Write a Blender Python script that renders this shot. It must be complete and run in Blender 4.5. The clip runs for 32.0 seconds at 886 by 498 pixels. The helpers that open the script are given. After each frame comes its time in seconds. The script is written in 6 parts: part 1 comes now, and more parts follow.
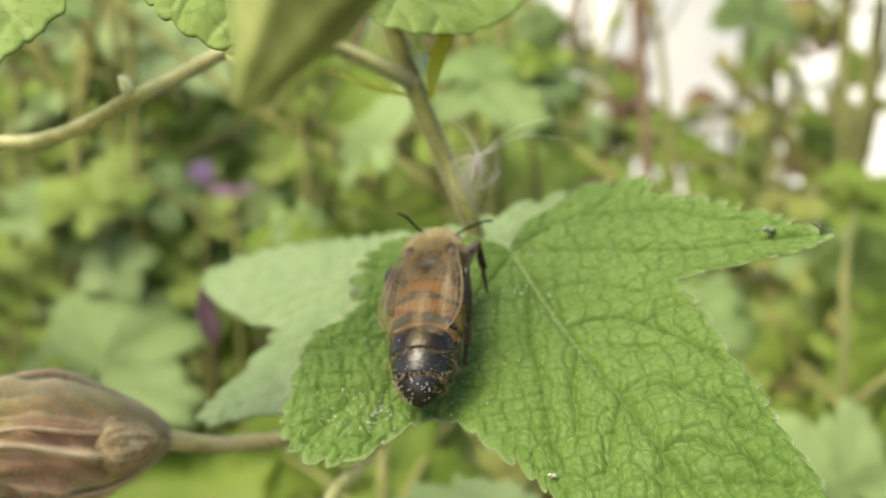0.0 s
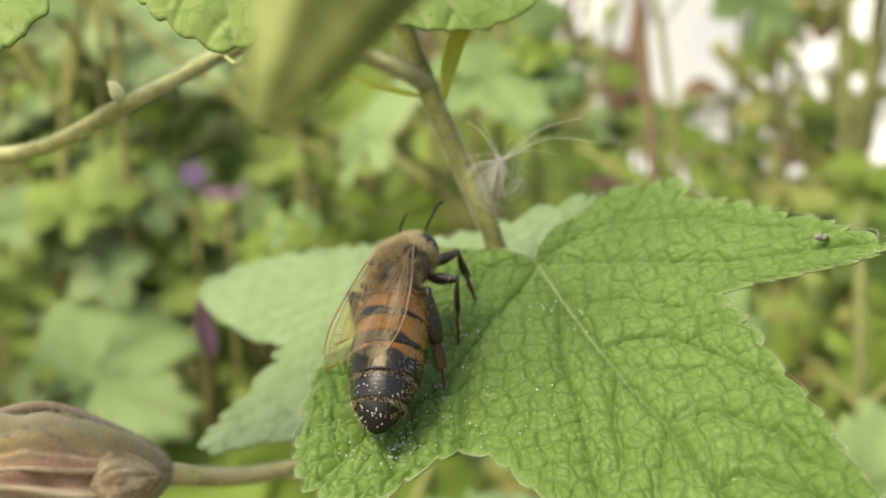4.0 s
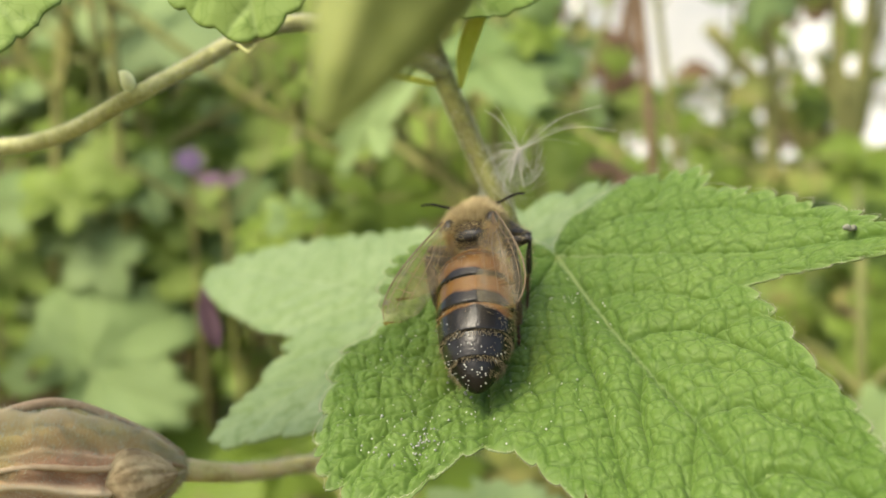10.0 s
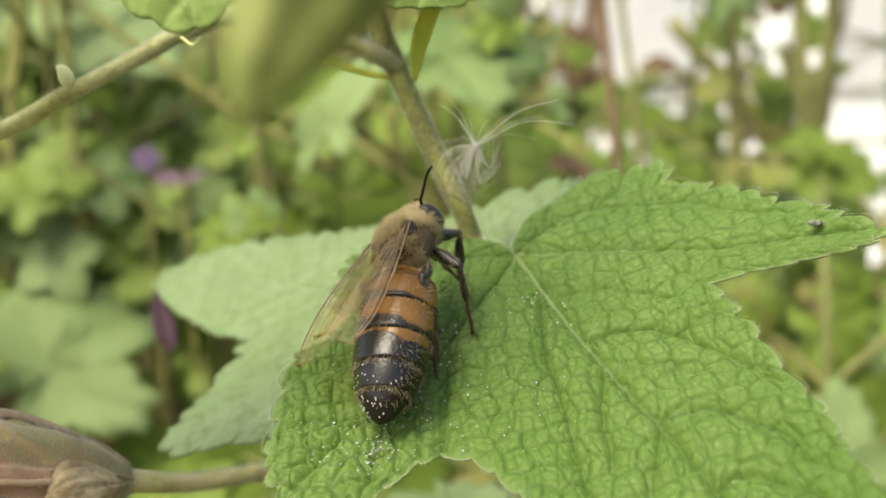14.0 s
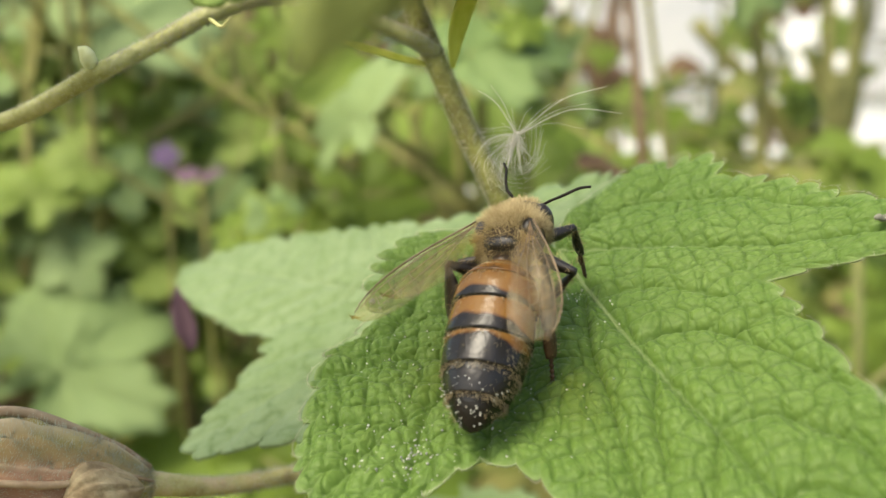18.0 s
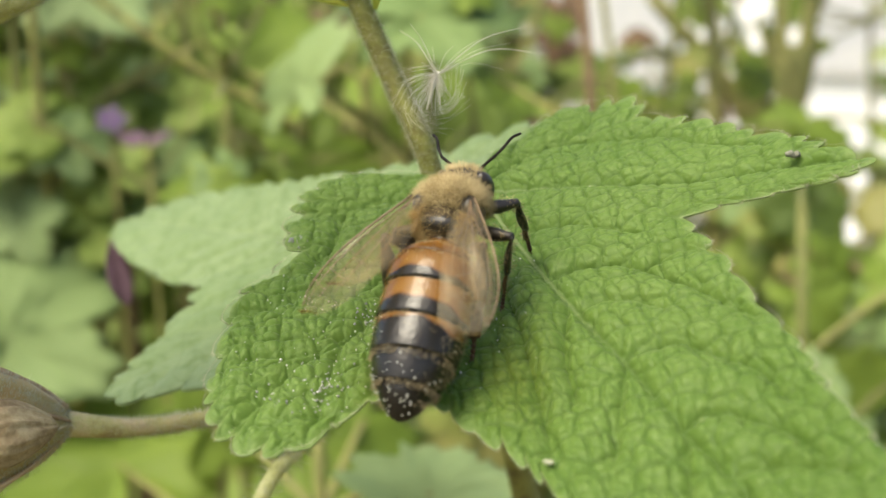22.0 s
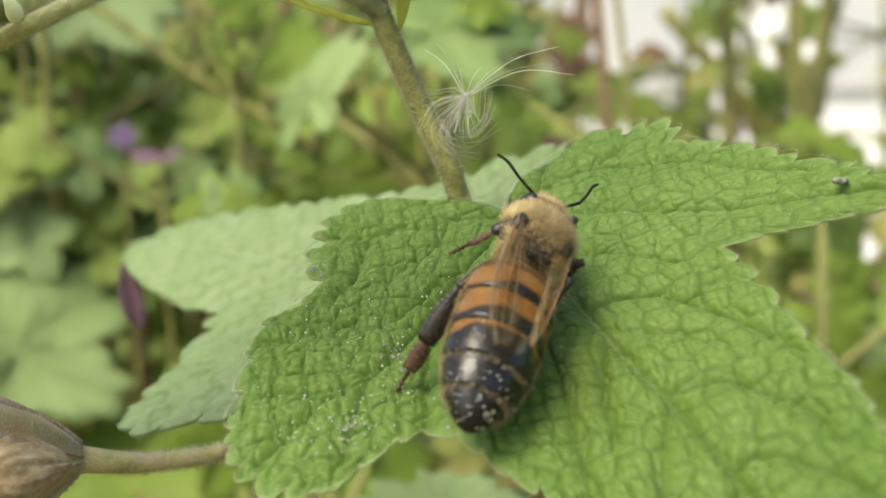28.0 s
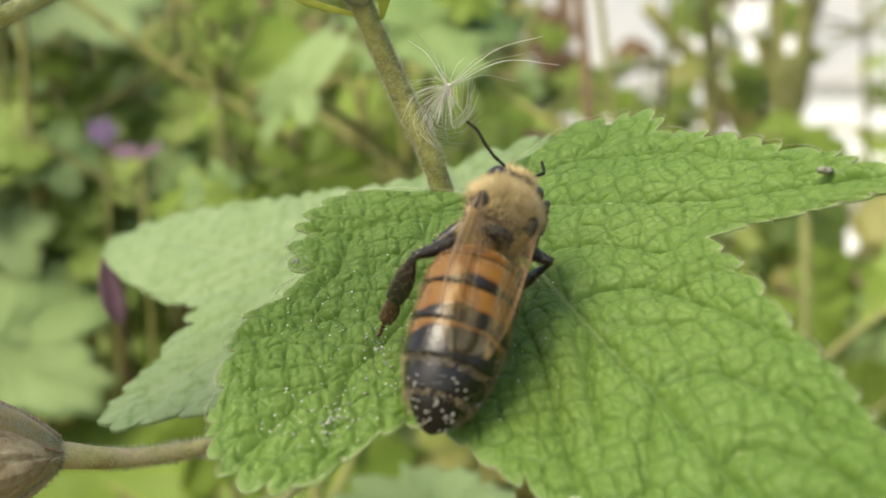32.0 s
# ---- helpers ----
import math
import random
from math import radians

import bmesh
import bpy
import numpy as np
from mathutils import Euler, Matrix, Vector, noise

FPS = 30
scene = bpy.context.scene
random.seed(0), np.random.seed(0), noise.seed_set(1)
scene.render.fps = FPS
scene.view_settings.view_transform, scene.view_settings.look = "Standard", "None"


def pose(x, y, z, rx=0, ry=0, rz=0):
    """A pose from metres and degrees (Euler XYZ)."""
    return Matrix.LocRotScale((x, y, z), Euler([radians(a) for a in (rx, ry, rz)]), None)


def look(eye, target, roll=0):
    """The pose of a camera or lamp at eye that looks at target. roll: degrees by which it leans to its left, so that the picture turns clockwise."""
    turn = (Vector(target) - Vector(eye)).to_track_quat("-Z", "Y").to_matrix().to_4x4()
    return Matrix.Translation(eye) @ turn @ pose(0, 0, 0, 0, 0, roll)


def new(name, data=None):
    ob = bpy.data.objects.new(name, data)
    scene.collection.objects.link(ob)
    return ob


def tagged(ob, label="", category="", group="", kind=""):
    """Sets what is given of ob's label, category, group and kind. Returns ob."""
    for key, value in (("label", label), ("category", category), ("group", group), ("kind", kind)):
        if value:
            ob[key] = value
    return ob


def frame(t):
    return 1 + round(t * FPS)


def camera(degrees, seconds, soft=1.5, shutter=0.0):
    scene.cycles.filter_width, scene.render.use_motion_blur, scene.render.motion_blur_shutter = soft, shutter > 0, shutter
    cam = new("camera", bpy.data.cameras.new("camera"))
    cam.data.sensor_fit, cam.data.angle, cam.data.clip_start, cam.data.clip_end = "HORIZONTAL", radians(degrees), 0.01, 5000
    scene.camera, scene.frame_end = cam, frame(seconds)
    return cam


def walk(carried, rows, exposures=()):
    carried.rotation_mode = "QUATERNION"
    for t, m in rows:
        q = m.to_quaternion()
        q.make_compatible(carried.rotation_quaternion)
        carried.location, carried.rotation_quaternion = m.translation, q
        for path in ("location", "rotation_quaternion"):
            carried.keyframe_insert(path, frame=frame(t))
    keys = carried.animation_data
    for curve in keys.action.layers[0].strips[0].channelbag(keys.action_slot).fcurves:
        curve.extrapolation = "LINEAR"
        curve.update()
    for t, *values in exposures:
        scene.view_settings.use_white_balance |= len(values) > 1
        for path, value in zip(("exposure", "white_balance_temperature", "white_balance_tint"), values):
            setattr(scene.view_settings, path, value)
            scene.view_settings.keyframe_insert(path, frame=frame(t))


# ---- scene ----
# All plan numbers are in U (0.92 mm), x right, y ahead, z up from the first eye.
U = 0.00092
EYE, TILT = 0.62, -2.0
BASE = pose(0, 0, EYE, TILT, 0, 0)
cam = camera(40.0, 32.0, soft=1.5)
cam.data.dof.use_dof = True
cam.data.dof.focus_distance = 62 * U
cam.data.dof.aperture_fstop = 50.0
ROWS = [
    (0, 0.00, 0.00, 0.00, 0.00, -0.00, 0.00),
    (0.5, -0.38, 1.39, -0.11, 0.03, 0.15, -0.01),
    (1, -0.26, 3.21, -0.78, 0.10, 0.22, 0.58),
    (1.5, -0.43, 4.61, 0.25, -0.01, 0.06, 0.28),
    (2, -0.57, 4.72, 0.72, -0.22, -0.02, 0.41),
    (2.5, -1.20, 4.85, 0.38, -0.19, -0.01, 0.77),
    (3, -1.14, 5.28, 0.61, -0.24, -0.16, 0.75),
    (3.5, -1.45, 6.30, 1.30, -0.28, -0.26, 0.96),
    (5.5, -2.35, 5.05, 1.19, -0.82, -0.72, 0.91),
    (6, -2.47, 5.52, 1.23, -0.66, -0.87, 1.08),
    (6.5, -2.55, 5.28, 1.19, -0.70, -0.88, 1.08),
    (7, -2.52, 5.15, 1.56, -0.68, -0.83, 0.96),
    (7.5, -3.04, 6.12, 3.30, -0.60, -0.79, 0.91),
    (8, -3.14, 6.23, 2.41, -0.67, -0.63, 1.30),
    (8.5, -3.11, 6.49, 1.88, -0.89, -0.77, 0.99),
    (9, -3.27, 6.74, 1.88, -0.96, -0.88, 1.24),
    (9.5, -3.57, 6.81, 1.97, -1.05, -1.03, 1.31),
    (10, -3.69, 7.39, 1.85, -1.07, -1.17, 1.30),
    (10.5, -3.58, 7.99, 1.79, -1.22, -1.40, 1.33),
    (11, -3.98, 7.75, 1.16, -1.43, -1.57, 1.30),
    (11.5, -4.60, 7.45, 1.63, -1.64, -1.69, 1.09),
    (12, -4.29, 7.88, 1.97, -2.07, -1.71, 1.01),
    (12.5, -3.70, 7.28, 2.04, -2.35, -1.66, 1.18),
    (13, -3.78, 7.54, 1.67, -2.73, -1.55, 1.31),
    (13.5, -3.66, 8.02, 2.48, -2.64, -1.42, 1.36),
    (14, -2.92, 9.90, 1.93, -2.64, -1.37, 1.79),
    (14.5, -3.32, 9.69, 2.27, -2.66, -1.36, 1.83),
    (16.5, -3.70, 12.24, 2.38, -2.30, -1.49, 1.56),
    (17, -4.02, 12.60, 2.13, -2.11, -1.22, 1.80),
    (17.5, -3.52, 13.23, 2.04, -1.85, -1.22, 1.39),
    (18, -4.13, 13.52, 1.35, -1.94, -1.18, 1.33),
    (18.5, -3.93, 13.67, 1.39, -2.13, -1.28, 1.08),
    (19, -4.58, 12.58, 1.64, -2.36, -1.36, 1.46),
    (19.5, -4.40, 12.83, 0.92, -2.50, -1.41, 0.92),
    (20, -4.23, 13.19, 0.00, -2.78, -1.59, 1.02),
    (20.5, -3.70, 12.59, -0.20, -2.92, -1.71, 1.23),
    (21, -3.16, 12.21, -0.47, -3.21, -1.89, 1.18),
    (21.5, -2.51, 12.88, -0.69, -3.37, -1.99, 1.17),
    (22, -1.70, 13.41, -0.88, -3.62, -2.20, 1.08),
    (22.5, -2.06, 13.01, -0.65, -3.68, -2.22, 1.54),
    (23, -2.83, 13.69, -0.03, -3.60, -2.20, 1.52),
    (23.5, -3.30, 13.96, -0.01, -3.49, -2.05, 1.58),
    (24, -3.35, 14.31, -0.50, -3.42, -1.98, 1.66),
    (24.5, -3.54, 13.61, -0.58, -3.27, -1.97, 1.72),
    (25, -3.64, 14.01, -0.88, -3.28, -1.94, 1.58),
    (25.5, -4.22, 14.13, -0.78, -3.11, -1.93, 1.86),
    (27.5, -3.17, 16.54, -0.01, -3.00, -1.52, 1.29),
    (28, -2.65, 16.09, -0.14, -3.28, -1.56, 1.06),
    (28.5, -2.86, 15.73, -0.31, -3.47, -1.63, 0.87),
    (29, -3.21, 15.48, 0.12, -3.62, -1.64, 0.71),
    (29.5, -2.63, 15.22, -0.40, -3.70, -1.59, 0.79),
    (30, -2.68, 15.32, -0.42, -3.79, -1.54, 0.80),
    (30.5, -2.14, 15.85, -0.28, -3.83, -1.56, 0.89),
    (31, -2.05, 16.74, -0.38, -3.96, -1.55, 0.96),
    (31.5, -2.20, 17.06, 0.06, -3.95, -1.63, 1.02),
    (32, -2.64, 16.63, -0.41, -4.10, -1.74, 1.22),
]
walk(cam, [(t, BASE @ pose(U * x, U * y, U * z, 90 + pitch, roll, yaw)) for t, x, y, z, yaw, pitch, roll in ROWS], exposures=[(0, 1.28, 7250, 4), (32, 1.19, 7050, 4.5)])

# ---- light: bright overcast sky, soft sun from above and behind ----
world = bpy.data.worlds.new("sky")
scene.world = world
world.use_nodes = True
wn = world.node_tree.nodes
sky = wn.new("ShaderNodeTexSky")
sky.sky_type, sky.sun_disc = "NISHITA", False
sky.sun_elevation, sky.sun_rotation = radians(55), radians(-133)
sky.air_density, sky.dust_density, sky.ozone_density = 1.0, 4.0, 1.0
wn["Background"].inputs["Strength"].default_value = 0.15
world.node_tree.links.new(sky.outputs[0], wn["Background"].inputs[0])
sun_data = bpy.data.lights.new("sun", "SUN")
sun_data.energy, sun_data.angle, sun_data.color = 2.1, radians(30), (1.0, 0.95, 0.86)
sun = new("sun", sun_data)
sun.matrix_world = look((-0.8, -0.75, 1.6), (0, 0, 0))


# ---- materials ----
def nodes_of(name):
    m = bpy.data.materials.new(name)
    m.use_nodes = True
    return m, m.node_tree.nodes, m.node_tree.links, m.node_tree.nodes["Principled BSDF"]


def ramp(nodes, stops):
    r = nodes.new("ShaderNodeValToRGB")
    while len(r.color_ramp.elements) < len(stops):
        r.color_ramp.elements.new(0.5)
    for e, (p, c) in zip(r.color_ramp.elements, stops):
        e.position, e.color = p, (*c, 1)
    return r


def plain(name, colors, scale=900.0, rough=0.6, bump=0.2, spec=0.3, through_light=0.0, fine=6.0, island=0.0, each=0.0):
    """A mottled surface: two scales of noise drive colour and relief; through_light lets light pass, as leaves do."""
    m, n, l, b = nodes_of(name)
    co = n.new("ShaderNodeTexCoord")
    big = n.new("ShaderNodeTexNoise")
    big.inputs["Scale"].default_value, big.inputs["Detail"].default_value = scale, 4
    small = n.new("ShaderNodeTexNoise")
    small.inputs["Scale"].default_value, small.inputs["Detail"].default_value = scale * fine, 3
    l.new(co.outputs["Object"], big.inputs["Vector"])
    l.new(co.outputs["Object"], small.inputs["Vector"])
    mix = n.new("ShaderNodeMath")
    mix.operation = "MULTIPLY_ADD"
    l.new(small.outputs["Fac"], mix.inputs[0])
    mix.inputs[1].default_value = 0.45
    l.new(big.outputs["Fac"], mix.inputs[2])
    fac = mix.outputs[0]
    shift = n.new("ShaderNodeMath")
    shift.operation = "ADD"
    shift.inputs[1].default_value = -0.22
    l.new(fac, shift.inputs[0])
    fac = shift.outputs[0]
    for on, amount, node, out in ((island, island, "ShaderNodeNewGeometry", "Random Per Island"), (each, each, "ShaderNodeObjectInfo", "Random")):
        if on:
            g = n.new(node)
            v = n.new("ShaderNodeMath")
            v.operation, v.inputs[1].default_value = "MULTIPLY_ADD", amount
            l.new(g.outputs[out], v.inputs[0])
            s = n.new("ShaderNodeMath")
            s.operation, s.inputs[1].default_value = "ADD", -amount / 2
            l.new(fac, s.inputs[0])
            l.new(s.outputs[0], v.inputs[2])
            fac = v.outputs[0]
    r = ramp(n, [(0.3 + 0.4 * i / max(1, len(colors) - 1), c) for i, c in enumerate(colors)])
    l.new(fac, r.inputs["Fac"])
    l.new(r.outputs["Color"], b.inputs["Base Color"])
    b.inputs["Roughness"].default_value = rough
    b.inputs["Specular IOR Level"].default_value = spec
    if bump:
        bp = n.new("ShaderNodeBump")
        bp.inputs["Strength"].default_value, bp.inputs["Distance"].default_value = bump, 0.0002
        l.new(small.outputs["Fac"], bp.inputs["Height"])
        l.new(bp.outputs["Normal"], b.inputs["Normal"])
    if through_light:
        tr = n.new("ShaderNodeBsdfTranslucent")
        l.new(r.outputs["Color"], tr.inputs["Color"])
        mx = n.new("ShaderNodeMixShader")
        mx.inputs[0].default_value = through_light
        l.new(b.outputs[0], mx.inputs[1])
        l.new(tr.outputs[0], mx.inputs[2])
        l.new(mx.outputs[0], n["Material Output"].inputs["Surface"])
    return m


def leaf_material(name, low, mid, vein, cell=900.0, rough=0.5, through_light=0.3, tertiary=0.25, patch=160.0, span=(0.32, 0.68), cells=(), groove_shade_tint=0.0):
    """Leaf skin: mottled green, paler where the stored vein strength is high, with a fine net of veinlets in relief."""
    m, n, l, b = nodes_of(name)
    co = n.new("ShaderNodeTexCoord")
    no = n.new("ShaderNodeTexNoise")
    no.inputs["Scale"].default_value, no.inputs["Detail"].default_value = patch, 5
    l.new(co.outputs["Object"], no.inputs["Vector"])
    fn = n.new("ShaderNodeTexNoise")
    fn.inputs["Scale"].default_value, fn.inputs["Detail"].default_value = 2600, 3
    l.new(co.outputs["Object"], fn.inputs["Vector"])
    r = ramp(n, [(span[0], low), (span[1], mid)])
    l.new(no.outputs["Fac"], r.inputs["Fac"])
    vo = n.new("ShaderNodeTexVoronoi")
    vo.feature = "DISTANCE_TO_EDGE"
    vo.inputs["Scale"].default_value = cell
    l.new(co.outputs["Object"], vo.inputs["Vector"])
    vr = ramp(n, [(0.0, (0, 0, 0)), (0.10, (1, 1, 1))])
    l.new(vo.outputs["Distance"], vr.inputs["Fac"])
    skin_color, relief = r.outputs["Color"], vr.outputs["Color"]
    if cells:
        # veinlets sunk between puffed cells of two sizes, laid out on the blade's own plane
        pl = n.new("ShaderNodeAttribute")
        pl.attribute_name = "blade"
        wob = n.new("ShaderNodeTexNoise")
        wob.inputs["Scale"].default_value = 0.9
        l.new(pl.outputs["Vector"], wob.inputs["Vector"])
        bend = n.new("ShaderNodeVectorMath")
        bend.operation = "MULTIPLY_ADD"
        l.new(wob.outputs["Color"], bend.inputs[0])
        bend.inputs[1].default_value = (0.7, 0.7, 0)
        l.new(pl.outputs["Vector"], bend.inputs[2])
        total = None
        for size, groove, weight in cells:
            ce = n.new("ShaderNodeTexVoronoi")
            ce.voronoi_dimensions, ce.feature = "2D", "DISTANCE_TO_EDGE"
            ce.inputs["Scale"].default_value, ce.inputs["Randomness"].default_value = 1 / size, 0.72
            l.new(bend.outputs[0], ce.inputs["Vector"])
            cr = ramp(n, [(0.0, (0, 0, 0)), (groove * 0.42, (0.42, 0.42, 0.42)), (groove * 1.6, (0.78, 0.78, 0.78)), (0.5, (1, 1, 1))])
            l.new(ce.outputs["Distance"], cr.inputs["Fac"])
            add_ = n.new("ShaderNodeMath")
            add_.operation = "MULTIPLY_ADD"
            l.new(cr.outputs["Color"], add_.inputs[0])
            add_.inputs[1].default_value = weight
            if total is None:
                add_.inputs[2].default_value = 0
            else:
                l.new(total, add_.inputs[2])
            total = add_.outputs[0]
        relief = total
        # between the puffed cells the skin is darkened, groove shade put into its colour
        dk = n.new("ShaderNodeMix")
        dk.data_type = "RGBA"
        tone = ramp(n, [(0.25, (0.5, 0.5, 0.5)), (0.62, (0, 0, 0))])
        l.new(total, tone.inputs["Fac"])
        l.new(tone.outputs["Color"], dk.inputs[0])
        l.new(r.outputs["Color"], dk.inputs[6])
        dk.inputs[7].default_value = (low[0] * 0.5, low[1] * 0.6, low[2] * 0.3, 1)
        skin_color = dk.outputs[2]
    if groove_shade_tint:
        # furrows between the puffed cells take a deeper green, part pigment and part shade put into the colour; pale
        # down speckles the cells
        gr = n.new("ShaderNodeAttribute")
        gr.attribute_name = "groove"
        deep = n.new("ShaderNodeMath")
        deep.operation, deep.inputs[1].default_value = "MULTIPLY", groove_shade_tint
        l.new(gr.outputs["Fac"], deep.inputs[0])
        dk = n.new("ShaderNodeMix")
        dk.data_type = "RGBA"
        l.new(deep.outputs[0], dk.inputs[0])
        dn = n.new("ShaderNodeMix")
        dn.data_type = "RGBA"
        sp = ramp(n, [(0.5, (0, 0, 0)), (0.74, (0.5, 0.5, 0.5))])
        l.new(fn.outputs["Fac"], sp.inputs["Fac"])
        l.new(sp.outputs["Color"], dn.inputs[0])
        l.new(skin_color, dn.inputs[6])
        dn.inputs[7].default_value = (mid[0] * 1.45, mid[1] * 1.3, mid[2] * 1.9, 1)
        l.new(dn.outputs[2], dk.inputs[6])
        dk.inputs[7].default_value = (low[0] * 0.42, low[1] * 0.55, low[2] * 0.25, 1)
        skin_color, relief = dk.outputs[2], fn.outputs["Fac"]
    at_ = n.new("ShaderNodeAttribute")
    at_.attribute_name = "vein"
    mx = n.new("ShaderNodeMix")
    mx.data_type = "RGBA"
    l.new(at_.outputs["Fac"], mx.inputs[0])
    l.new(skin_color, mx.inputs[6])
    mx.inputs[7].default_value = (*vein, 1)
    l.new(mx.outputs[2], b.inputs["Base Color"])
    b.inputs["Roughness"].default_value = rough
    b.inputs["Specular IOR Level"].default_value = 0.2
    b.inputs["Sheen Weight"].default_value, b.inputs["Sheen Roughness"].default_value = 0.1, 0.45
    b1 = n.new("ShaderNodeBump")
    b1.inputs["Strength"].default_value, b1.inputs["Distance"].default_value = tertiary, 0.0002 if cells else 0.00012
    l.new(relief, b1.inputs["Height"])
    b2 = n.new("ShaderNodeBump")
    b2.inputs["Strength"].default_value, b2.inputs["Distance"].default_value = 0.25, 0.00008
    l.new(fn.outputs["Fac"], b2.inputs["Height"])
    l.new(b1.outputs["Normal"], b2.inputs["Normal"])
    l.new(b2.outputs["Normal"], b.inputs["Normal"])
    tr = n.new("ShaderNodeBsdfTranslucent")
    l.new(mx.outputs[2], tr.inputs["Color"])
    ms = n.new("ShaderNodeMixShader")
    ms.inputs[0].default_value = through_light
    l.new(b.outputs[0], ms.inputs[1])
    l.new(tr.outputs[0], ms.inputs[2])
    l.new(ms.outputs[0], n["Material Output"].inputs["Surface"])
    return m


MAT = {
    "leaf": leaf_material("mallow_leaf_skin", (0.086, 0.156, 0.023), (0.12, 0.196, 0.038), (0.24, 0.3, 0.13), tertiary=0.3, groove_shade_tint=0.75),
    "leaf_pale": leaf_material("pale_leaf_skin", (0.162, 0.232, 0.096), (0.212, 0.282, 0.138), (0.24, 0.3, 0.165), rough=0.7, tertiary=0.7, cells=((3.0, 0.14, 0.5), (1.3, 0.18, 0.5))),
    "leaf_young": leaf_material("young_leaf_skin", (0.16, 0.235, 0.05), (0.22, 0.3, 0.085), (0.25, 0.32, 0.13), rough=0.6, tertiary=0.1, cells=((1.7, 0.12, 0.55), (0.85, 0.15, 0.45))),
    "stem": plain("hairy_stem", [(0.085, 0.075, 0.026), (0.165, 0.165, 0.045), (0.25, 0.255, 0.075)], 500, 0.75, 0.5),
    "stalk": plain("pale_stalk", [(0.3, 0.3, 0.11), (0.45, 0.46, 0.2), (0.56, 0.56, 0.3)], 500, 0.75, 0.5),
    "brown_stalk": plain("brown_stalk", [(0.24, 0.19, 0.08), (0.36, 0.34, 0.14), (0.42, 0.34, 0.2)], 500, 0.8, 0.5),
    "capsule": leaf_material("faded_calyx", (0.35, 0.2, 0.12), (0.35, 0.315, 0.1), (0.56, 0.47, 0.31), cell=700.0, rough=0.8, through_light=0.12, tertiary=0.08, patch=150.0, span=(0.38, 0.62)),
    "rib": plain("dry_rib", [(0.26, 0.17, 0.1), (0.4, 0.3, 0.19)], 400, 0.8, 0.4),
    "backdrop_green": plain("backdrop_grass", [(0.14, 0.205, 0.03), (0.2, 0.28, 0.045), (0.26, 0.32, 0.08)], 9, 0.8, 0.3, fine=14),
    "husk": plain("dry_husk", [(0.12, 0.085, 0.045), (0.21, 0.155, 0.085), (0.33, 0.27, 0.16)], 400, 0.85, 0.6),
    "bud": plain("green_bud_skin", [(0.09, 0.11, 0.02), (0.17, 0.2, 0.05), (0.26, 0.285, 0.09)], 250, 0.6, 0.2, through_light=0.2),
    "hair": plain("pale_plant_hair", [(0.42, 0.42, 0.294), (0.525, 0.518, 0.406)], 900, 0.6, 0, through_light=0.35),
    "pappus": plain("silky_seed_hair", [(0.576, 0.56, 0.48), (0.68, 0.664, 0.592)], 900, 0.4, 0, through_light=0.4),
    "pale_bud": plain("pale_bud_scale", [(0.68, 0.72, 0.42), (0.78, 0.8, 0.56)], 500, 0.7, 0.3, through_light=0.35),
    "bract": plain("yellowing_bract", [(0.38, 0.43, 0.05), (0.54, 0.55, 0.11)], 300, 0.6, 0.2, through_light=0.25),
    "bract_tip": plain("dry_bract_tip", [(0.05, 0.025, 0.015), (0.125, 0.07, 0.03)], 300, 0.8, 0.2),
    "purple": plain("wilted_purple_petal", [(0.09, 0.05, 0.07), (0.16, 0.1, 0.13)], 200, 0.6, 0.2, through_light=0.2),
    "lilac": plain("lilac_petal", [(0.13, 0.085, 0.16), (0.2, 0.14, 0.24)], 120, 0.6, 0.1, through_light=0.3),
    "yellow": plain("yellow_petal", [(0.49, 0.294, 0.035), (0.56, 0.42, 0.084)], 120, 0.6, 0.1, through_light=0.3),
    "far_leaf": plain("mallow_foliage", [(0.16, 0.24, 0.03), (0.215, 0.305, 0.048), (0.265, 0.35, 0.08)], 40, 0.55, 0.1, through_light=0.5, each=0.35),
    "far_pale": plain("grey_green_foliage", [(0.155, 0.235, 0.075), (0.215, 0.3, 0.11), (0.265, 0.35, 0.15)], 40, 0.65, 0.1, through_light=0.4, each=0.4),
    "hedge": plain("mixed_foliage", [(0.1, 0.145, 0.022), (0.17, 0.24, 0.04), (0.24, 0.31, 0.055), (0.31, 0.36, 0.09)], 30, 0.55, 0, through_light=0.45, island=0.9),
    # darker foliage green: the shade of backlit leaves is put into the colour
    "dark_leaf": plain("darkened_foliage", [(0.085, 0.135, 0.022), (0.135, 0.195, 0.032), (0.2, 0.26, 0.045), (0.25, 0.245, 0.07)], 40, 0.5, 0.1, through_light=0.42, each=0.9),
    "far_stem": plain("green_brown_stem", [(0.11, 0.12, 0.035), (0.2, 0.195, 0.065)], 60, 0.75, 0.2, each=0.4),
    "red_stem": plain("reddish_stem", [(0.11, 0.065, 0.037), (0.18, 0.12, 0.07)], 60, 0.75, 0.2),
    "brown_leaf": plain("withered_leaf", [(0.06, 0.036, 0.02), (0.12, 0.075, 0.038)], 60, 0.8, 0.2),
    "soil": plain("soil_and_litter", [(0.07, 0.055, 0.03), (0.14, 0.115, 0.06), (0.12, 0.15, 0.05)], 6, 0.95, 0.4, fine=12),
    "wall": plain("white_wall_paint", [(0.76, 0.76, 0.75), (0.82, 0.82, 0.81)], 1.5, 0.85, 0.1, fine=10),
    "beige": plain("beige_wall_plaster", [(0.372, 0.312, 0.216), (0.432, 0.378, 0.276)], 1.5, 0.85, 0.1, fine=10),
}


